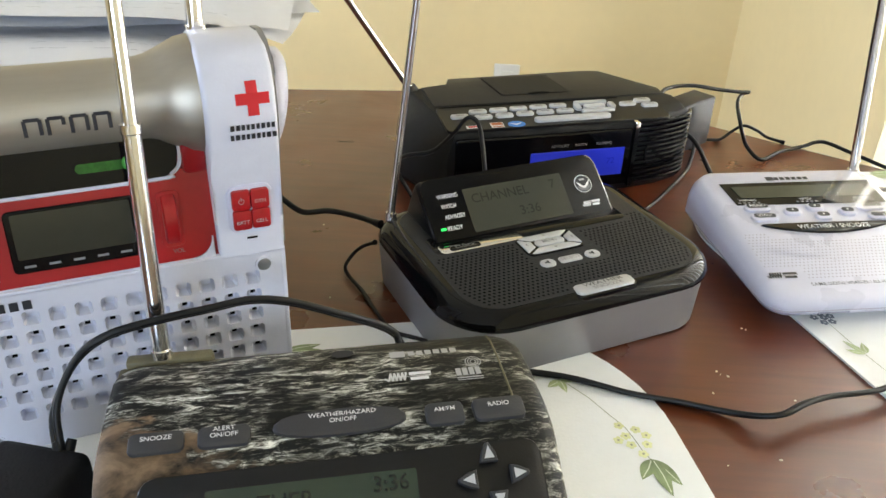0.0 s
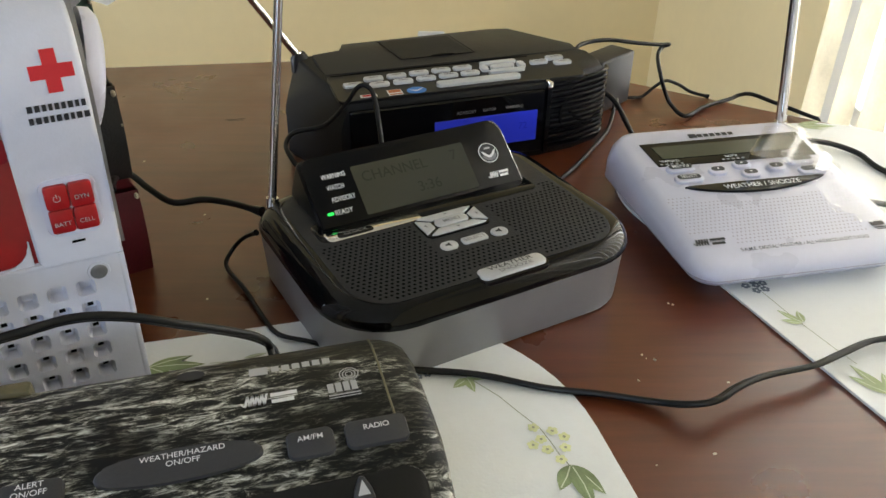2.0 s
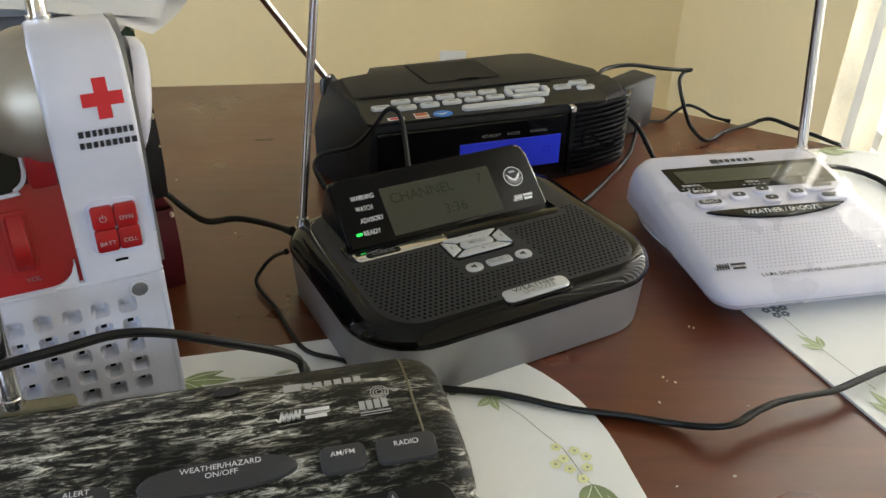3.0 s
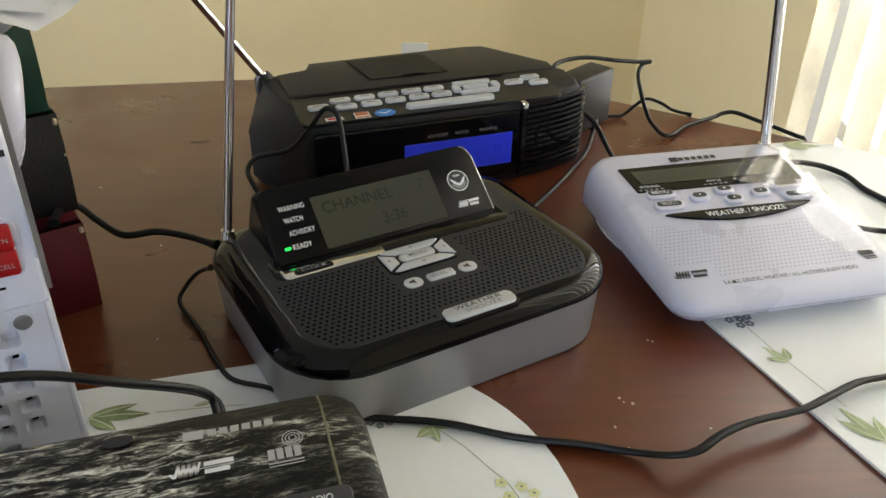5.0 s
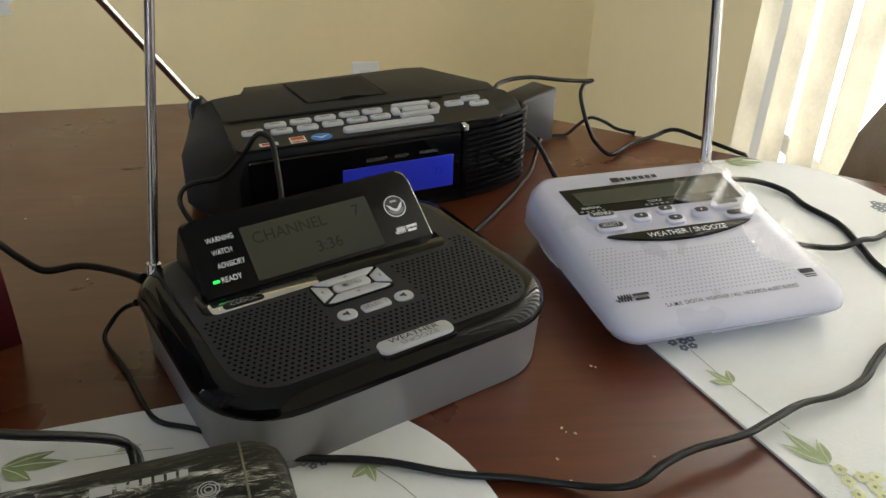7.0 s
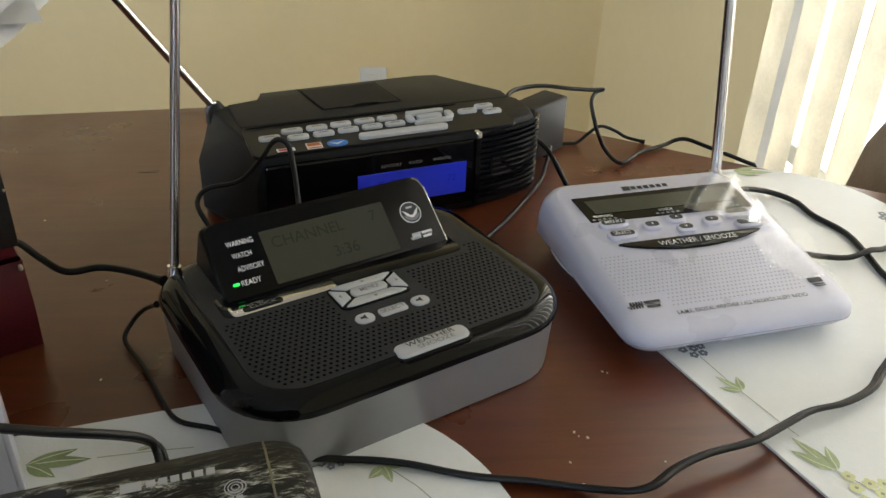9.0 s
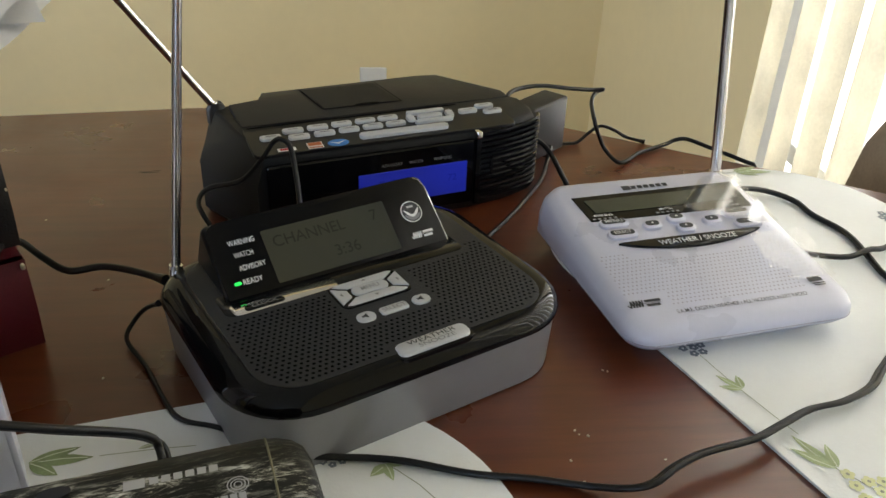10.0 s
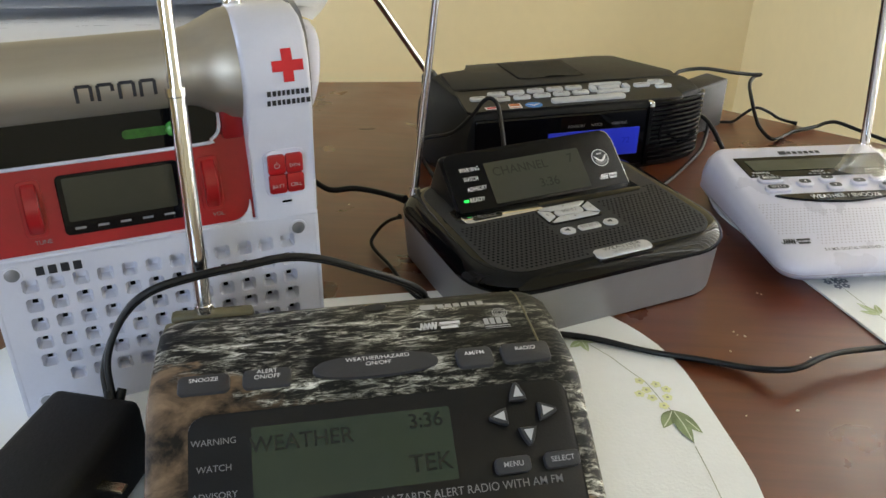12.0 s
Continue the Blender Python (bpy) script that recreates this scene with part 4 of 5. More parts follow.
    part("sticker_wing", flat([(-0.0545, -0.0442), (-0.0475, -0.049), (-0.0395, -0.0432), (-0.047, -0.0464)], 0.0009), INK_WHITE, r, "", 0, pm)
    part("sticker", bars([(-0.0668, -0.0458, 0.013, 0.0105)], 0.0006), INK_WHITE, r, "small square sticker", 0, pm)
    part("sticker_print", bars([(-0.0668, -0.044, 0.011, 0.0052), (-0.0668, -0.0495, 0.011, 0.0018)], 0.0009), INK_ORANGE, r, "", 0, pm)
    part("sticker", bars([(-0.0905, -0.0468, 0.015, 0.0055)], 0.0006), INK_WHITE, r, "small white sticker", 0, pm)
    part("sticker_print", bars([(-0.0915, -0.0468, 0.009, 0.003)], 0.0009), RED_PRINT, r, "", 0, pm)
    # glossy front with the lit display
    fr = part("front_panel", box(-0.11, 0.074, -0.066, -0.06, 0.008, 0.068, 0.0015), GLOSS, r, "glossy black front panel")
    part("display", box(-0.034, 0.0665, -0.0668, -0.064, 0.02, 0.0498, 0.0006), BLUE_LCD, fr, "blue backlit display")
    for s, x, wd in (("ADVISORY", 0.0, 0.019), ("WATCH", 0.022, 0.0125), ("WARNING", 0.0467, 0.017)):
        part("lettering", words(s, 0.0042, wd), INK_GREY, fr, m=pose(x - 0.004, -0.0666, 0.0555, 90))
    for s, x, sz in (("5:37", -0.004, 0.016), ("72", 0.052, 0.009)):
        part("lettering", words(s, sz), BLUE_SEGMENT, fr, m=pose(x, -0.0671, 0.036, 90))
    part("trim_strip", loft([[(x, y, z) for x, y in ((0.075, -0.0675), (0.0795, -0.067), (0.0795, -0.06), (0.075, -0.06))] for z in (0.006, 0.07)]), GLOSS, r, "glossy vertical strip")
    part("strip_cap", box(0.0745, 0.08, -0.068, -0.0595, 0.069, 0.0755, 0.0015), CHROME, r, "bright strip end")
    curve = [(0.081, -0.0625), (0.1, -0.0605), (0.12, -0.056), (0.136, -0.0505), (0.1475, -0.0445), (0.1515, -0.036)]
    for i in range(13):
        z = 0.01 + 0.0052 * i
        part("grille_fin", tube(glide([(x, y - 0.0005, z) for x, y in curve], 3), 0.0019, 6), GLOSS, r, "", 40)
    part("speaker_cloth", turned((0.1102, -0.0594, 0.04), (0.11, -0.0586, 0.04), [(0, 0.02), (1, 0.02)]), HOLE, r)
    q = Matrix.Rotation(radians(-18.5), 3, "Z") @ Vector((-0.52, -0.2, 0.83))
    p = Vector((-0.128, 0.052, 0.079))
    part("antenna_socket", turned(p - Vector((0, 0, 0.012)), p + Vector((0, 0, 0.006)), [(0, 0.009), (0.7, 0.009), (1, 0.005)]), BLACK, r, "", 40)
    telescope("antenna", r, p, p + 0.5 * q, [0.0035, 0.003, 0.0024], 0.005)
    return r


clock_radio()

# ---- the white and red emergency radio ----


def pitted_plate(x0, x1, z0, z1, nx, nz, px, pz, cx, cz, hole, depth, skip):
    """A moulded front plate in the plane y = 0 with rounded square pits in rows and columns."""
    xs, zs = [x0], [z0]
    for i in range(nx):
        c = cx + (i - (nx - 1) / 2) * px
        xs += [c - hole / 2, c + hole / 2]
    for j in range(nz):
        c = cz + (j - (nz - 1) / 2) * pz
        zs += [c - hole / 2, c + hole / 2]
    xs.append(x1), zs.append(z1)
    bm = bmesh.new()
    grid = [[bm.verts.new((x, 0.0, z)) for z in zs] for x in xs]
    pits = []
    for i in range(len(xs) - 1):
        for j in range(len(zs) - 1):
            q = [grid[i][j], grid[i + 1][j], grid[i + 1][j + 1], grid[i][j + 1]]
            if i % 2 == 1 and j % 2 == 1 and (i // 2, j // 2) not in skip:
                xm, zm = (xs[i] + xs[i + 1]) / 2, (zs[j] + zs[j + 1]) / 2
                k, ring = 0.62, []
                for e in range(4):
                    u, v = q[e].co, q[(e + 1) % 4].co
                    ring += [bm.verts.new(u.lerp(v, 0.15)), bm.verts.new(u.lerp(v, 0.85))]
                for e in range(4):
                    bm.faces.new((q[e], ring[2 * e], ring[2 * e - 1]))
                deep = [bm.verts.new((xm + (w.co.x - xm) * k, depth, zm + (w.co.z - zm) * k)) for w in ring]
                for e in range(8):
                    bm.faces.new((ring[e], ring[(e + 1) % 8], deep[(e + 1) % 8], deep[e]))
                bm.faces.new(deep)
                pits.append((xm, zm))
            else:
                bm.faces.new(q)
    return bm, pits


def emergency_radio():
    r = thing("emergency_radio", -0.1801, 0.4627, 0, 27, "white and red upright crank radio with a metal carrying handle", "radio", "weather radios")
    HW, TH = 0.0975, 0.058
    part("body", box(-HW, HW, 0.0068, TH, 0.002, 0.1135, 0.004), WHITE_A, r, "white moulded lower case", 40)
    bm, pits = pitted_plate(-HW + 0.003, HW - 0.003, 0.005, 0.1115, 12, 6, 0.01385, 0.0133, 0.0, 0.062, 0.0092, 0.0062, {(0, 0), (11, 0)})
    me_bm = bm
    for x0, x1, z0, z1 in ((-HW, HW, 0.002, 0.0052), (-HW, HW, 0.1112, 0.1138), (-HW, -HW + 0.0032, 0.0052, 0.1112), (HW - 0.0032, HW, 0.0052, 0.1112)):
        part("grille_frame", box(x0, x1, -0.0006, 0.012, z0, z1, 0.0008), WHITE_A, r, "", 40)
    part("grille", me_bm, WHITE_A, r, "white grille plate with rounded square pits", 0, pose(0, -0.0008, 0))
    tagged(part("grille_opening", bars([(x, z, 0.003, 0.003) for x, z in pits if 0.035 < z < 0.09], 0.0), HOLE, r, m=pose(0, 0.0051, 0, 90)), "small dark square openings", kind="stuff")
    for x, z in ((0.0838, 0.1035), (-0.0838, 0.1045), (-0.0835, 0.0125), (0.0838, 0.0125)):
        part("screw_well", turned((x, -0.0014, z), (x, -0.0004, z), [(0, 0.0054), (1, 0.0058)], 20), WHITE_A, r, "", 40)
        part("screw", turned((x, -0.0018, z), (x, -0.0015, z), [(0, 0.0036), (1, 0.0042)], 20), SILVER, r, "grey recessed screw", 40)
    # tall column that holds the handle
    prof = [(-0.0007, 0.112), (-0.0004, 0.135), (0.0015, 0.152), (-0.002, 0.166), (-0.0065, 0.182), (-0.0075, 0.2), (-0.005, 0.215), (0.001, 0.228), (0.012, 0.2355), (0.03, 0.2385), (0.05, 0.236), (0.063, 0.226), (0.068, 0.2), (0.062, 0.165), (0.058, 0.14), (0.058, 0.112)]
    bm = loft([[(x, y, z) for y, z in prof] for x in (0.058, HW)])
    bmesh.ops.bevel(bm, geom=[e for e in bm.edges if abs(e.verts[0].co.x - e.verts[1].co.x) < 1e-6], offset=0.0028, segments=3, profile=0.5, affect="EDGES")
    col = part("column", bm, WHITE_A, r, "white column with a red cross print", 50)
    part("side_strip", loft([[(x, y + 0.012, z) for y, z in prof] for x in (HW - 0.001, HW + 0.0025)]), SILVER, r, "grey side strip", 50, pose(0, 0, 0) @ Matrix.Diagonal((1, 0.8, 1, 1)))
    part("crank_disc", turned((HW, 0.036, 0.196), (HW + 0.0095, 0.036, 0.194), [(0, 0.031), (0.55, 0.031), (0.85, 0.028), (1, 0.023)], 32), WHITE, r, "round white end knob", 50)

    def curved(bm, off):
        """Lays a flat print on the column's rounded front."""
        for v in bm.verts:
            z = v.co.z
            y = np.interp(z, [0.1, 0.135, 0.152, 0.166, 0.182, 0.2, 0.215, 0.228], [0, 0, 0.0015, -0.002, -0.0065, -0.0075, -0.005, 0.001])
            v.co.y = float(y) - off
        return bm

    cross = bmesh.new()
    cz, cx, a, w = 0.2115, 0.0843, 0.0092, 0.0062
    for x0, x1, z0, z1 in ((-w / 2, w / 2, -a, a), (-a, -w / 2, -w / 2, w / 2), (w / 2, a, -w / 2, w / 2)):
        n = 6
        for k in range(n):
            za, zb = z0 + (z1 - z0) * k / n, z0 + (z1 - z0) * (k + 1) / n
            cross.faces.new([cross.verts.new((cx + x, 0, cz + z)) for x, z in ((x0, za), (x1, za), (x1, zb), (x0, zb))])
    part("cross_print", curved(cross, 0.0006), RED_PRINT, col, "printed red cross")
    for z0, wid in ((0.1962, 0.025), (0.1905, 0.0255)):
        x = cx - 0.0012 - wid / 2
        while x < cx - 0.0012 + wid / 2:
            lw = random.uniform(0.0014, 0.0024)
            lines = bmesh.new()
            lines.faces.new([lines.verts.new((x + q, 0, z0 + h)) for q, h in ((0, -0.0016), (lw, -0.0016), (lw, 0.0016), (0, 0.0016))])
            part("printed_bar", curved(lines, 0.0008), INK_BLACK, col)
            x += lw + 0.0009
    part("key_frame", prism(rrect(0.0262, 0.031, 0.006, 5), -0.001, 0.0007, 0.0004, 1), WHITE, r, "", 40, pose(0.0788, -0.0002, 0.1428, 90))
    for x, z, s in ((0.0733, 0.1493, ""), (0.0843, 0.1493, "DYN"), (0.0733, 0.1364, "BATT"), (0.0843, 0.1364, "CELL")):
        k = part("key", pill(0.0107, 0.0125, 0.0024, 0.0018, 0.0006), RED, r, "red key", 40, pose(x, -0.0009, z, 90))
        if s:
            part("lettering", words(s, 0.0032), INK_MID, k, m=pose(x, -0.0038, z - 0.001, 90))
        else:
            part("power_mark", strokes([(0.0016 * math.cos(radians(a)), 0.0016 * math.sin(radians(a)), 0.0016 * math.cos(radians(a + 30)), 0.0016 * math.sin(radians(a + 30))) for a in range(120, 420, 30)] + [(0, 0.0002, 0, 0.0024)], 0.0004), INK_MID, k, m=pose(x, -0.0038, z, 90))
    part("indicator_slot", bars([(0.0782, 0.1235, 0.0062, 0.0014)], 0), HOLE, r, m=pose(0, -0.0012, 0, 90))
    # red front with tuning wheels and display
    part("red_front", loft([[(x, y, z) for y, z in ((0.0028, 0.1125), (0.004, 0.119), (0.012, 0.168), (0.05, 0.168), (0.05, 0.1125))] for x in (-HW, 0.0583)]), RED, r, "red sloping control front", 40)
    tilt = pose(0, 0.004, 0.119, 90 - 9.3)
    part("panel_rim", bars([(-0.0215, -0.0058, 0.152, 0.0016)], 0.0016), WHITE_A, r, "", 0, tilt)
    fillet = [(0.0435 + 0.012 * math.cos(radians(q)), 0.0068 + 0.012 * math.sin(radians(q))) for q in range(0, -91, -10)]
    part("panel_corner", prism([(0.0562, 0.0068)] + fillet + [(0.0435, -0.0066), (0.0562, -0.0066)], -0.001, 0.0022, 0.0005, 2), WHITE_A, r, "white rounded panel corner", 40, tilt)
    fr = part("display_frame", prism(rrect(0.068, 0.036, 0.003, 3, -0.0172, 0.0205), 0.0, 0.0018, 0.0006, 1), GLOSS, r, "black display frame", 40, tilt)
    part("lcd", flat(rrect(0.061, 0.026, 0.001, 2, -0.0172, 0.0238), 0.0022), LCD_BLACK, fr, "dark grey-green display", 0, tilt)
    for i in range(5):
        part("printed_bar", bars([(-0.0425 + 0.0125 * i, 0.0065, 0.006, 0.0014)], 0.0022), INK_GREY, fr, m=tilt)
    for x, s in ((-0.0655, "TUNE"), (0.034, "VOL")):
        well = part("wheel_well", prism(rrect(0.013, 0.034, 0.003, 3, x, 0.021), 0.0, 0.0006, 0.0003, 1), RED, r, "", 40, tilt)
        wheel = part("wheel", turned((x - 0.0042, 0.021, -0.012), (x + 0.0042, 0.021, -0.012), [(0, 0.0185), (0.12, 0.0195), (0.88, 0.0195), (1, 0.0185)], 36), RED, r, "ribbed red thumb wheel", 30, tilt)
        part("lettering", words(s, 0.0036), INK_GREY, r, m=tilt @ pose(x + 0.002, 0.001, 0.0008))
    win = part("window_strip", prism([(-HW, 0.0465), (0.035, 0.0465), (0.0415, 0.0515), (0.043, 0.06), (0.043, 0.08), (-HW, 0.08)], 0.0, 0.0022, 0.0005, 1), GLOSS, r, "black window strip under the handle", 40, tilt)
    part("window_edge", tube(glide([(-HW, 0.0458, 0.002), (0.026, 0.0458, 0.002), (0.038, 0.048, 0.002), (0.0435, 0.0545, 0.002), (0.044, 0.069, 0.002)], 4), 0.0012, 6), WHITE, r, "", 40, tilt)
    part("lamp_lens", stack([(0.009, 0.009, 0.0045, 0.002), (0.009, 0.009, 0.0045, 0.003), (0.006, 0.006, 0.0028, 0.0042)]), GREEN_LENS, win, "translucent green lamp lens", 50, tilt @ pose(0.0175, 0.0575, 0))
    # The lens's green glow along the strip, drawn as a flat coloured patch.
    part("glow_streak", flat(rrect(0.026, 0.0055, 0.0026, 5, 0.002, 0.0572), 0.0026), GREEN_STREAK, win, "dim green streak of glow painted on the black strip", 0, tilt)
    part("red_cheek", box(0.0445, 0.0583, 0.0085, 0.05, 0.165, 0.2, 0.003), RED, r, "", 40)
    # brushed metal handle
    part("handle", turned((-HW - 0.004, 0.032, 0.2035), (0.0584, 0.032, 0.2035), [(0, 0.034), (0.04, 0.033), (0.1, 0.0255), (0.14, 0.0245), (0.5, 0.0245), (0.82, 0.0245), (0.85, 0.0255), (0.9, 0.029), (0.96, 0.0335), (1, 0.0345)], 40), CHAMPAGNE, r, "brushed champagne metal carrying handle", 40)
    for i in range(4):
        x = -0.03 + 0.0112 * i
        part("printed_mark", strokes([(x, -0.005, x, 0.004), (x, 0.004, x + 0.0075, 0.004), (x + 0.0075, 0.004, x + 0.0075, -0.0045 if i != 1 else 0.0)], 0.0019), INK_BLACK, r, "dark printed stroke", 0, pose(0, 0.0068, 0.2035, 90))
        part("printed_bar", bars([(-0.069 + 0.0068 * i, 0.1045, 0.0046, 0.0058)], 0), INK_BLACK, r, "", 0, pose(0, -0.0013, 0, 90))
    p = Vector((0.0665, 0.058, 0.232))
    telescope("antenna", r, p, p + 0.35 * Vector((0.03, 0.12, 0.99)), [0.0048, 0.004, 0.0033], 0.006)
    return r


# Dim green that paints in the glow beside the lens.
GREEN_STREAK = material("dim_green_glow_tint", (0.02, 0.13, 0.012), 0.25, bump=0, vary=0.7, scale=70)
GREEN_LENS = material("green_translucent_plastic", (0.06, 0.32, 0.05), 0.2, bump=0, vary=0.4, scale=40)
emergency_radio()

# ---- the camouflage radio in front ----


def camouflage_radio():
    r = thing("weather_radio", -0.0447, 0.3808, 0.0022, 14.5, "bark camouflage weather alert radio on a place mat", "radio", "weather radios")
    prof = [(0.07, 0.0), (0.079, 0.012), (0.08, 0.05), (0.077, 0.068), (0.07, 0.0775), (0.06, 0.0815), (0.04, 0.083), (0.012, 0.0825), (-0.004, 0.0805), (-0.014, 0.0755), (-0.076, 0.034), (-0.084, 0.024), (-0.085, 0.008), (-0.078, 0.0)]
    rings = []
    for x, k in ((-0.1105, 0.86), (-0.1095, 0.92), (-0.106, 0.965), (-0.1, 0.99), (-0.09, 1.0), (0.095, 1.0), (0.1035, 0.988), (0.11, 0.96), (0.1145, 0.915), (0.117, 0.84)):
        rings.append([(x, -0.003 + (y + 0.003) * k, max(0.0, 0.034 + (z - 0.034) * k)) for y, z in prof])
    part("body", loft(rings), CAMO, r, "printed bark camouflage case", 38)
    part("end_seam", tube([Vector((0.0985, -0.003 + (y + 0.003) * 0.998, 0.034 + (z - 0.034) * 0.998)) for y, z in prof[3:9]], 0.0006, 6), TAN, r, "", 40)
    part("rear_ridge", box(-0.105, -0.058, 0.068, 0.0765, 0.066, 0.0812, 0.0025), TAN, r, "tan ridge behind the antenna", 40)
    part("end_cap", box(-0.109, -0.098, 0.05, 0.07, 0.066, 0.0775, 0.003), TAN, r, "", 40)
    for nm, x, w, d, s in (("snooze_key", -0.0815, 0.028, 0.0125, "SNOOZE"), ("alert_key", -0.0495, 0.027, 0.0125, "ALERT\nON/OFF"), ("am_fm_key", 0.0604, 0.0215, 0.0138, "AM/FM"), ("radio_key", 0.0888, 0.029, 0.0138, "RADIO")):
        k = part(nm, pill(w * 0.94, d, 0.0048, 0.0034, 0.0016), GREY_KEY, r, "dark grey rubber key", 40, pose(x, 0.0018, 0.079, 12))
        part("lettering", words(s, 0.0037), INK_WHITE, k, m=pose(x, 0.0025, 0.0843, 12))
    out = [(0.0335 * math.copysign(abs(math.cos(a)) ** 0.85, math.cos(a)), 0.0078 * math.copysign(abs(math.sin(a)) ** 0.85, math.sin(a))) for a in (2 * math.pi * i / 36 for i in range(36))]
    k = part("hazard_bar", prism(out, -0.002, 0.0038, 0.0014, 3), GREY_KEY, r, "long oval dark grey key", 40, pose(0.0072, 0.003, 0.0798, 10))
    part("lettering", words("WEATHER/HAZARD\nON/OFF", 0.0038), INK_WHITE, k, m=pose(0.0085, 0.0048, 0.0842, 10))
    alert_mark(r, INK_WHITE, 0.0465, 0.0315, 0.0125, 0.0, pose(0, 0, 0.0838))
    for row in [(0.0738 + 0.0036 * i, 0.0315, 0.0028, 0.0062) for i in range(4)] + [(0.0795, 0.0265, 0.0145, 0.0009), (0.0795, 0.0248, 0.0145, 0.0006)]:
        part("printed_bar", bars([row], 0.0836), INK_MID, r, "pale printed bar")
    part("mark_rings", strokes([(0.0835 + q * math.cos(radians(a)), 0.0392 + q * math.sin(radians(a)), 0.0835 + q * math.cos(radians(a + 30)), 0.0392 + q * math.sin(radians(a + 30))) for q in (0.0016, 0.003, 0.0044) for a in range(0, 360, 30)], 0.0005, 0.0837), INK_MID, r)
    for x, w, d in [(0.043, 0.0085, 0.0058)] + [(0.0508 + 0.0048 * i, 0.0036, 0.0042) for i in range(6)]:
        part("printed_bar", bars([(x, 0.003, w, d)], 0.0), INK_MID, r, "silver printed bar", 0, pose(0, 0.05, 0.0826, -4.3))
    part("knot", disc(0.0125, 0.0575, 0.0065, 18, 0.0828, 0.0034), INK_BLACK, r, "dark printed knot in the bark")
    ang = math.degrees(math.atan2(0.0415, 0.062))
    fm = pose(0, -0.014, 0.0757, ang)
    face = part("face_panel", prism(rrect(0.194, 0.0715, 0.008, 5, 0.0082, -0.0372), -0.001, 0.0022, 0.0008, 2), BLACK, r, "black control panel", 40, fm)
    lcd = part("lcd", flat(rrect(0.1, 0.0372, 0.001, 2, -0.0085, -0.0288), 0.0026), LCD_GREEN, face, "dim green liquid crystal display", 0, fm)
    for s, x, y, sz in (("WEATHER", -0.034, -0.0195, 0.011), ("3:36", 0.0285, -0.0165, 0.0105), ("TEK", 0.0285, -0.038, 0.0125)):
        part("lettering", words(s, sz), SEGMENT_DARK, lcd, m=fm @ pose(x, y, 0.003))
    for s, y in (("WARNING", -0.0155), ("WATCH", -0.0285), ("ADVISORY", -0.0415)):
        part("lettering", words(s, 0.0045), INK_GREY, face, m=fm @ pose(-0.0765, y, 0.0027))
    part("lettering", words("PUBLIC ALERT / ALL HAZARDS ALERT RADIO WITH AM FM", 0.0058, 0.14), INK_GREY, face, m=fm @ pose(0.0236, -0.0535, 0.0027))
    for nm, x, y, a in (("up_key", 0.0778, -0.0075, 0), ("down_key", 0.0802, -0.0305, 180), ("left_key", 0.0663, -0.0195, 90), ("right_key", 0.092, -0.0188, -90)):
        tri = [(-0.0046, -0.0043), (0.0046, -0.0043), (0.0034, 0.0004), (0.0009, 0.005), (-0.0009, 0.005), (-0.0034, 0.0004)]
        k = part(nm, prism(tri, 0.0, 0.0045, 0.001, 2), GREY_KEY, r, "dark grey arrow key", 40, fm @ pose(x, y, 0.0015, 0, 0, a))
        part("arrow_mark", flat([(-0.0026, -0.0028), (0.0026, -0.0028), (0, 0.0034)]), KEY, k, m=fm @ pose(x, y, 0.0064, 0, 0, a))
    for nm, x, s in (("menu_key", 0.0692, "MENU"), ("select_key", 0.0948, "SELECT")):
        k = part(nm, pill(0.0185, 0.0082, 0.0045, 0.0026, 0.001), GREY_KEY, r, "dark grey rubber key", 40, fm @ pose(x, -0.0443, 0.0015))
        part("lettering", words(s, 0.0038), INK_MID, k, m=fm @ pose(x, -0.0443, 0.0064))
    q = Matrix.Rotation(radians(-14.5), 3, "Z") @ Vector((-0.045, 0.16, 0.98))
    p = Vector((-0.086, 0.0735, 0.08))
    telescope("antenna", r, p, p + 0.39 * q, [0.0048, 0.0038, 0.003], 0.0058)
    return r


camouflage_radio()

# ---- mains adapters ----
ad = thing("power_adapter", -0.2025, 0.3555, 0.0022, -7, "black plug-in power adapter lying on the place mat", "adapter", "power adapters")
part("shell", box(-0.027, 0.027, -0.058, 0.034, 0, 0.05, 0.006, 3), ADAPTER, ad, "", 40)
for z in (0.018, 0.032):
    part("prong", box(0.0262, 0.041, -0.018, -0.012, z - 0.0009, z + 0.0009, 0.0003, 1), BRASS, ad, "metal plug prong")
part("cord_relief", rod((0.012, 0.032, 0.044), (0.012, 0.039, 0.05), 0.0034, 0.0026), BLACK, ad, "", 40)

ad = thing("power_adapter", 0.2585, 0.987, 0, 45, "black boxy power adapter standing behind the clock radio", "adapter", "power adapters")
part("shell", box(-0.031, 0.031, -0.0155, 0.0155, 0, 0.058, 0.003, 3), DUSTY_SHELL, ad, "dusty black shell", 40)
part("cover", box(0.0302, 0.0325, -0.013, 0.013, 0.004, 0.054, 0.0015), DUSTY_SHELL, ad, "", 40)

# ---- books and papers behind the crank radio ----


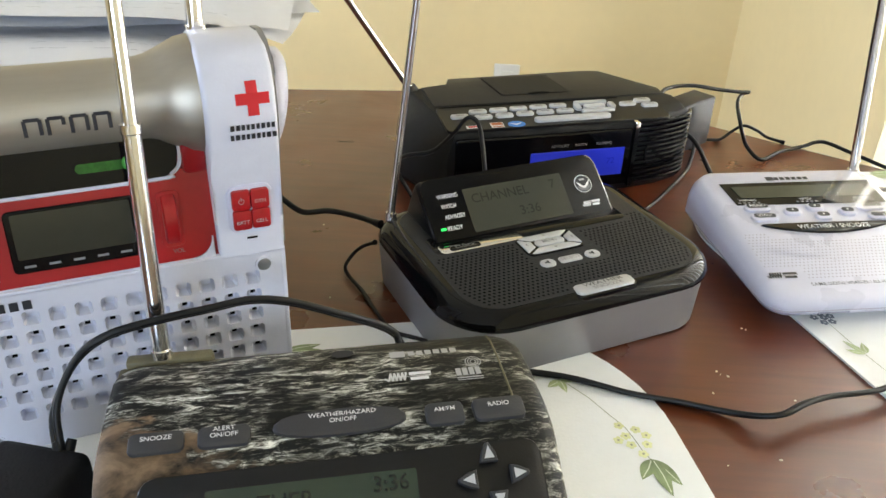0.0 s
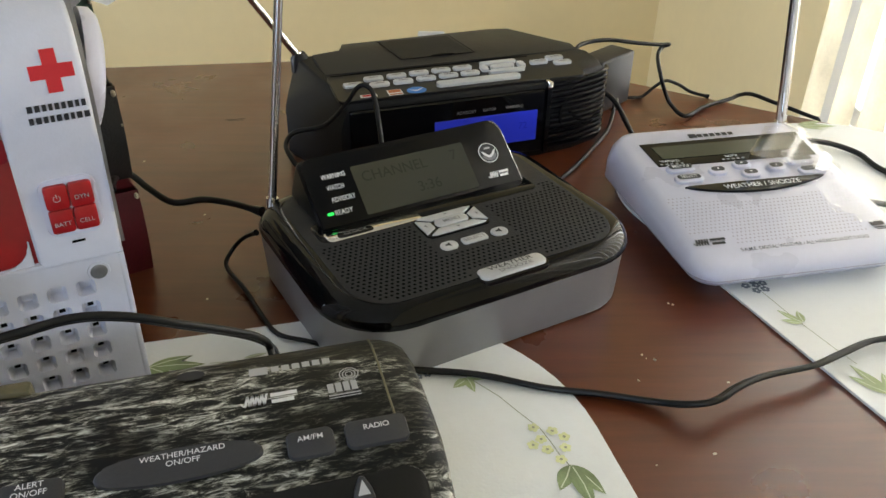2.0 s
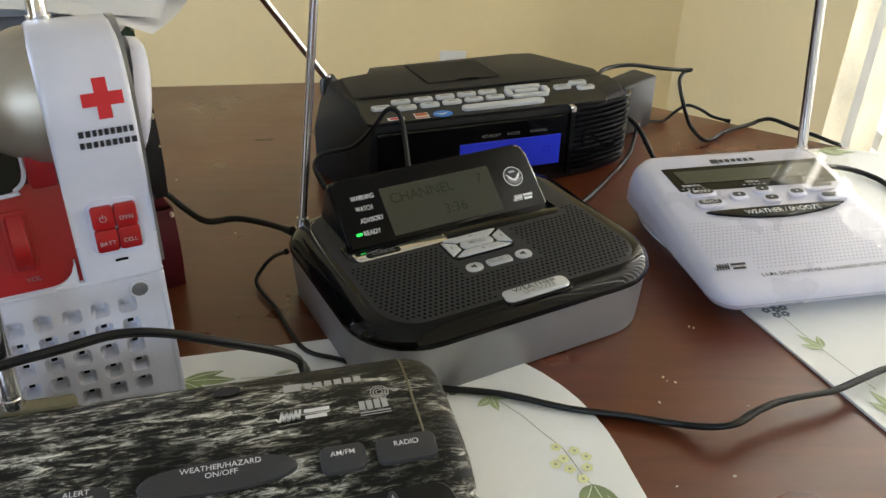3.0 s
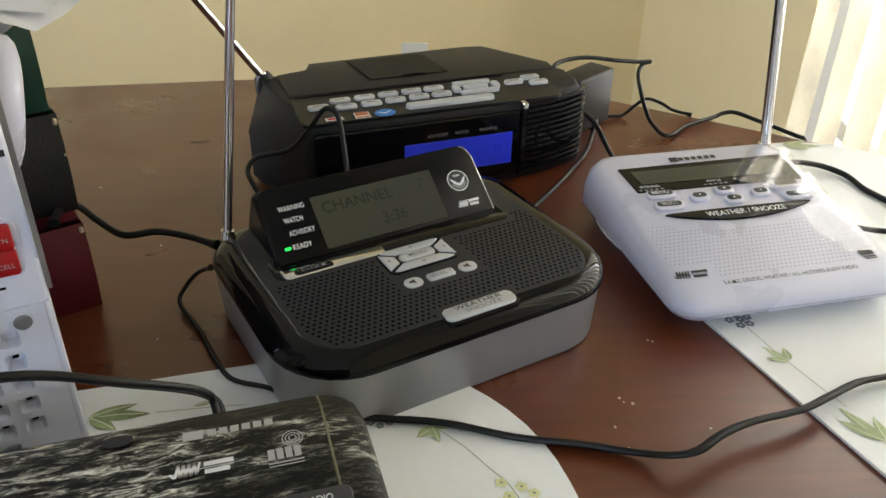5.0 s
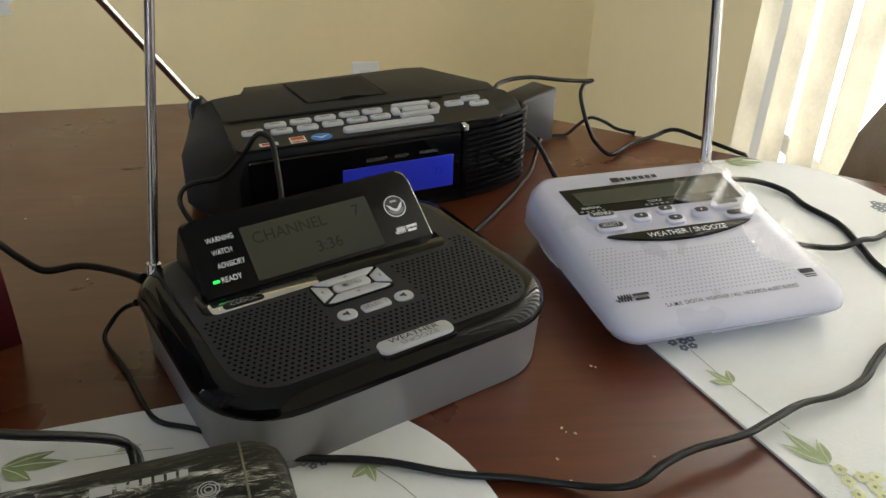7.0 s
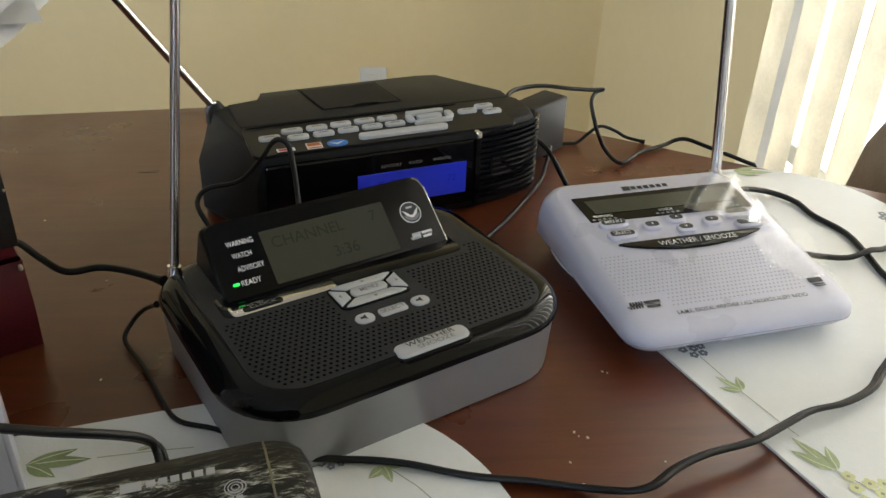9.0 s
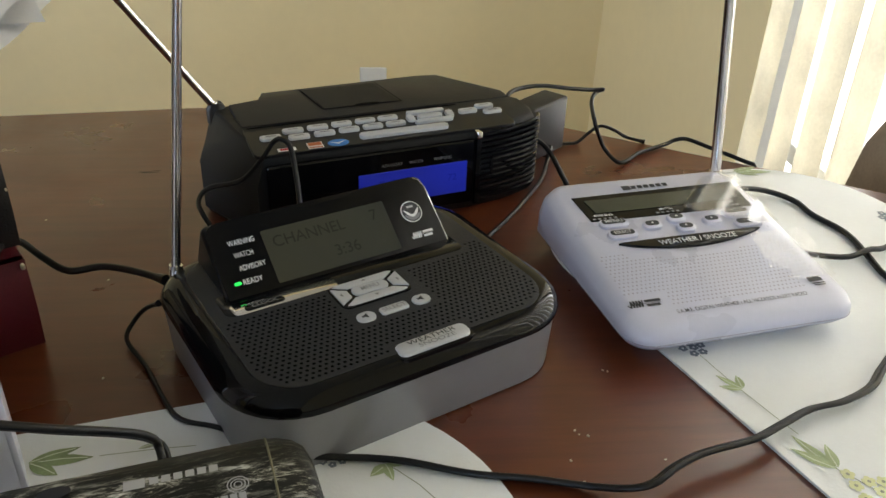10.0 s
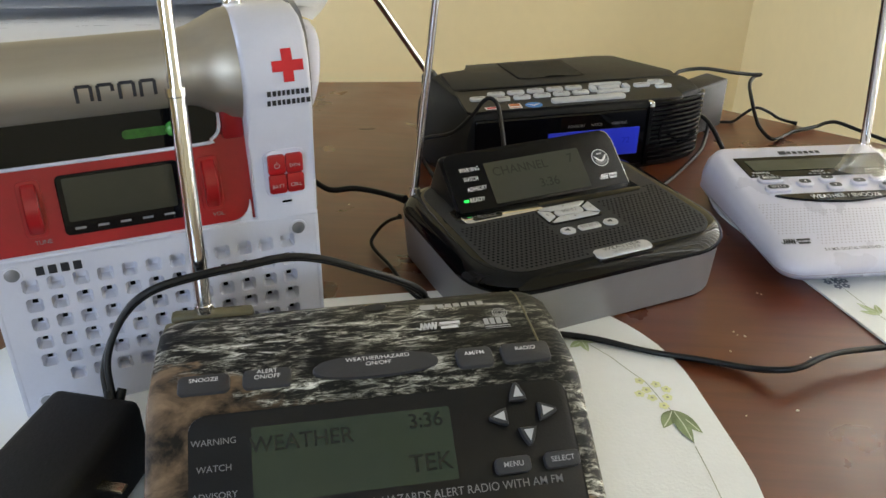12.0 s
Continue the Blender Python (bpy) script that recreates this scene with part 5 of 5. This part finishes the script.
def book(x, y, z, h, rz, w, d, cover, label, worn):
    b = thing("book", x, y, z, rz, label, "book", "stacked books")
    t = 0.0035
    part("pages", box(-w + 0.008, -0.006, 0.006, d - 0.006, t, h - t, 0.001), PAGES, b)
    part("cover", box(-w, 0.0, 0.0, d, 0.0, t, 0.001), cover, b)
    part("cover", box(-w, 0.0, 0.0, d, h - t, h, 0.001), cover, b)
    n = 8
    spine = [(-0.004 * math.sin(math.pi * i / n), h * i / n) for i in range(n + 1)]
    part("spine", loft([[(x, y, z) for y, z in spine + [(0.007, h), (0.007, 0)]] for x in (-w, -0.0004)]), cover, b, "", 40)
    for px, pz, s in worn:
        part("worn_corner", box(px - s, px + s * 0.3, -0.0052, -0.001, pz - s, pz + s, s * 0.45, 1), PAGES, b, "pale worn cloth corner")
    return b


red = book(-0.1385, 0.6615, 0, 0.0655, 33, 0.2, 0.24, BOOK_RED, "thick maroon cloth-bound book at the bottom of a stack", [(-0.002, 0.0625, 0.002)])
for i, ln in enumerate((0.024, 0.02, 0.026)):
    part("printed_bars", bars([(-0.047 + 0.0055 * i, 0.03, 0.0026, ln)], 0), TAN, red, "small gilt printed bars", 0, pose(0, -0.0055, 0, 90))
book(-0.1475, 0.681, 0.0655, 0.069, 33, 0.19, 0.23, BOOK_BLACK, "thick black cloth-bound book in the middle of a stack", [(-0.002, 0.065, 0.0022), (-0.001, 0.042, 0.001)])
book(-0.1535, 0.686, 0.1345, 0.064, 34, 0.18, 0.22, BOOK_GREEN, "thick dark green cloth-bound book on top of a stack", [(-0.0015, 0.056, 0.0012)])


def sheet(x, y, z, rz, droop, marks, label):
    """A loose sheet with a wavy, curling rim and faint handwriting."""
    s = thing("paper_sheet", x, y, z, rz, label, "paper", "loose papers")
    W, D, nx, ny = 0.317, 0.2, 30, 22

    def lift(u, v):
        e = max(0.0, u - 0.06) / 0.1
        return -droop * e ** 2 + 0.004 * math.sin(17 * u + 9 * v) * (0.4 + e) + 0.003 * math.sin(31 * v + droop * 300)

    bm = bmesh.new()
    g = [[bm.verts.new((-W / 2 + W * i / nx, -D / 2 + D * j / ny, lift(-W / 2 + W * i / nx, -D / 2 + D * j / ny))) for j in range(ny + 1)] for i in range(nx + 1)]
    for i in range(nx):
        for j in range(ny):
            bm.faces.new((g[i][j], g[i + 1][j], g[i + 1][j + 1], g[i][j + 1]))
    part("sheet", bm, PAPER, s, "", 80)
    if marks:
        ink = bmesh.new()
        for row in range(10):
            v = -D / 2 + 0.03 + 0.0155 * row
            u = -W / 2 + 0.03
            while u < W / 2 - 0.03:
                w = random.uniform(0.004, 0.011)
                if random.random() < 0.7:
                    pts = [(u + w * k / 3, v + random.uniform(-0.0016, 0.0016)) for k in range(4)]
                    for (a, b), (c, d) in zip(pts, pts[1:]):
                        ink.faces.new([ink.verts.new((p, q, lift(p, q) + 0.0008)) for p, q in ((a, b - 0.0003), (c, d - 0.0003), (c, d + 0.0003), (a, b + 0.0003))])
                u += w + 0.003
        tagged(part("handwriting", ink, INK_GREY, s), "faint unreadable handwriting strokes", kind="stuff")
    return s


sheet(-0.315, 0.63, 0.2075, 16, 0.01, False, "white loose paper sheet jutting from the book stack")
sheet(-0.305, 0.615, 0.2115, 7, 0.014, True, "white written paper sheet overhanging the book stack")
sheet(-0.285, 0.7, 0.2155, 24, 0.004, False, "white loose paper sheet on the book stack")
sheet(-0.29, 0.69, 0.219, 14, 0.006, False, "white loose paper sheet with a curling edge")
sheet(-0.28, 0.682, 0.2225, 9, 0.008, False, "white loose paper sheet lying among others")
sheet(-0.273, 0.68, 0.227, 4, 0.02, True, "white handwritten paper sheet on top of the pile")

# ---- cords ----


def cord(points, r, label, twin=False):
    """A cable on the table; twin: two strands moulded side by side."""
    root = tagged(new("cable"), label, "cable", "cables on the table")
    path = glide(points)
    if not twin:
        part("jacket", tube(path, r, 10), CORD, root, "", 60)
    else:
        side = Vector((0, 0, 1))
        offs = []
        for a, q, b in zip([path[0]] + path[:-1], path, path[1:] + [path[-1]]):
            d = (b - a).normalized()
            offs.append(d.cross(side).normalized() * 0.7 + Vector((0, 0, 0.72)))
        for s in (-1, 1):
            part("strand", tube([q + s * 0.72 * r * o for q, o in zip(path, offs)], r * 0.82, 10), CORD, root, "", 60)
    for p, q in ((path[0], path[2]), (path[-1], path[-3])):
        part("strain_relief", rod(p, p.lerp(q, 0.8), r * 1.5, r * 1.15, 10), BLACK, root, "", 40)
    return root


cord([(0.02, 0.47, 0.03), (0.028, 0.508, 0.018), (0.04, 0.534, 0.0075), (0.07, 0.5365, 0.0048), (0.1, 0.532, 0.0048), (0.136, 0.522, 0.0035), (0.171, 0.516, 0.0035), (0.201, 0.508, 0.0045), (0.219, 0.5, 0.01), (0.233, 0.5, 0.013), (0.249, 0.511, 0.0135), (0.27, 0.522, 0.0125), (0.304, 0.533, 0.011), (0.328, 0.546, 0.01), (0.353, 0.56, 0.0085), (0.379, 0.567, 0.008), (0.404, 0.58, 0.008), (0.424, 0.6, 0.007), (0.45, 0.62, 0.006), (0.5, 0.63, 0.0055)], 0.0025, "black twin power cord snaking across table and place mats", True)
cord([(-0.19, 0.3855, 0.049), (-0.194, 0.397, 0.068), (-0.184, 0.407, 0.092), (-0.168, 0.413, 0.106), (-0.145, 0.424, 0.1105), (-0.12, 0.4385, 0.1105), (-0.1, 0.452, 0.109), (-0.08, 0.462, 0.1025), (-0.056, 0.473, 0.089), (-0.036, 0.487, 0.0735), (-0.026, 0.496, 0.062), (-0.021, 0.4975, 0.054), (-0.017, 0.488, 0.047)], 0.0025, "black twin adapter cord arching behind the camouflage radio", True)
cord([(-0.058, 0.655, 0.034), (-0.07, 0.664, 0.024), (-0.08, 0.667, 0.012), (-0.083, 0.655, 0.005), (-0.064, 0.627, 0.0026), (-0.046, 0.594, 0.0026), (-0.032, 0.574, 0.0042), (-0.008, 0.565, 0.0045), (0.012, 0.55, 0.0045), (0.028, 0.53, 0.0045), (0.02, 0.5, 0.006)], 0.0016, "thin black cord hanging from the silver radio onto table")
cord([(-0.155, 0.655, 0.068), (-0.158, 0.675, 0.0678), (-0.155, 0.695, 0.06), (-0.142, 0.694, 0.048), (-0.124, 0.687, 0.041), (-0.103, 0.692, 0.041), (-0.08, 0.684, 0.042), (-0.055, 0.668, 0.044)], 0.0026, "black cord between the book stack and silver radio")
cord([(-0.035, 0.775, 0.012), (-0.05, 0.785, 0.03), (-0.057, 0.802, 0.036), (-0.05, 0.814, 0.042), (-0.023, 0.811, 0.05), (-0.003, 0.801, 0.074), (0.007, 0.798, 0.089), (0.014, 0.796, 0.0925), (0.021, 0.791, 0.087), (0.026, 0.772, 0.07), (0.03, 0.748, 0.05)], 0.0021, "thin black wire looped up before the clock radio")
cord([(0.215, 0.935, 0.06), (0.219, 0.957, 0.072), (0.236, 0.985, 0.07), (0.262, 0.997, 0.069), (0.295, 1.006, 0.063), (0.322, 1.017, 0.058), (0.334, 1.021, 0.057), (0.326, 1.02, 0.054), (0.317, 1.0, 0.05), (0.314, 0.968, 0.04), (0.322, 0.972, 0.022), (0.33, 0.97, 0.008), (0.341, 0.95, 0.0026), (0.37, 0.977, 0.0026), (0.404, 0.998, 0.0028), (0.417, 1.003, 0.006), (0.429, 1.0, 0.008), (0.448, 0.983, 0.0055), (0.476, 0.95, 0.003), (0.4865, 0.9515, -0.002), (0.494, 0.957, -0.02), (0.497, 0.959, -0.06)], 0.0022, "thin black cord curling over the table edge behind radios")
cord([(0.27, 0.985, 0.012), (0.281, 0.998, 0.004), (0.297, 1.003, 0.0024), (0.309, 1.007, 0.0024), (0.323, 1.012, 0.012), (0.335, 1.014, 0.018), (0.352, 1.016, 0.012), (0.365, 1.014, 0.005), (0.384, 1.006, 0.0024)], 0.0018, "thin grey-black cord lying on the table corner")
cord([(0.236, 0.932, 0.04), (0.25, 0.922, 0.036), (0.258, 0.908, 0.029), (0.265, 0.89, 0.017), (0.272, 0.878, 0.006), (0.276, 0.862, 0.0028), (0.29, 0.83, 0.0028)], 0.0025, "black cord dropping from the clock radio's end")
cord([(0.27, 0.97, 0.012), (0.262, 0.945, 0.003), (0.25, 0.91, 0.0026), (0.232, 0.876, 0.0026), (0.205, 0.83, 0.0026), (0.178, 0.79, 0.0026), (0.16, 0.76, 0.0026)], 0.0022, "thin black cord lying on the table between the radios")
cord([(0.402, 0.825, 0.022), (0.42, 0.85, 0.019), (0.445, 0.864, 0.013), (0.468, 0.866, 0.0075), (0.483, 0.851, 0.0055), (0.487, 0.825, 0.005), (0.5, 0.791, 0.005), (0.498, 0.752, 0.0055), (0.496, 0.715, 0.005), (0.51, 0.66, 0.005)], 0.0026, "black power cord curving over the place mat")
cord([(0.41, 0.752, 0.016), (0.442, 0.745, 0.011), (0.476, 0.745, 0.0075), (0.499, 0.752, 0.0102), (0.52, 0.762, 0.0062), (0.56, 0.79, 0.005)], 0.0024, "thin black cord crossing another on the place mat")

# ---- crumbs ----
for x, y in ((0.19, 0.462), (0.236, 0.614), (0.239, 0.6125), (0.204, 0.557), (0.206, 0.5535), (0.211, 0.552), (0.196, 0.532), (-0.196, 0.84), (-0.118, 0.74), (0.17, 0.41), (0.225, 0.47), (-0.09, 0.62), (0.2, 0.515), (0.252, 0.53)):
    bm = bmesh.new()
    bmesh.ops.create_icosphere(bm, subdivisions=1, radius=1)
    s = random.uniform(0.0005, 0.001)
    for v in bm.verts:
        v.co = Vector((v.co.x * s * 1.5, v.co.y * s, (v.co.z + 0.6) * s * 0.6)) * random.uniform(0.8, 1.2)
    tagged(part("crumb", bm, CRUMB, None, m=pose(x, y, 0.0002, 0, 0, random.uniform(0, 180))), "tiny pale crumb on the wooden table", "crumb", "crumbs on the table")
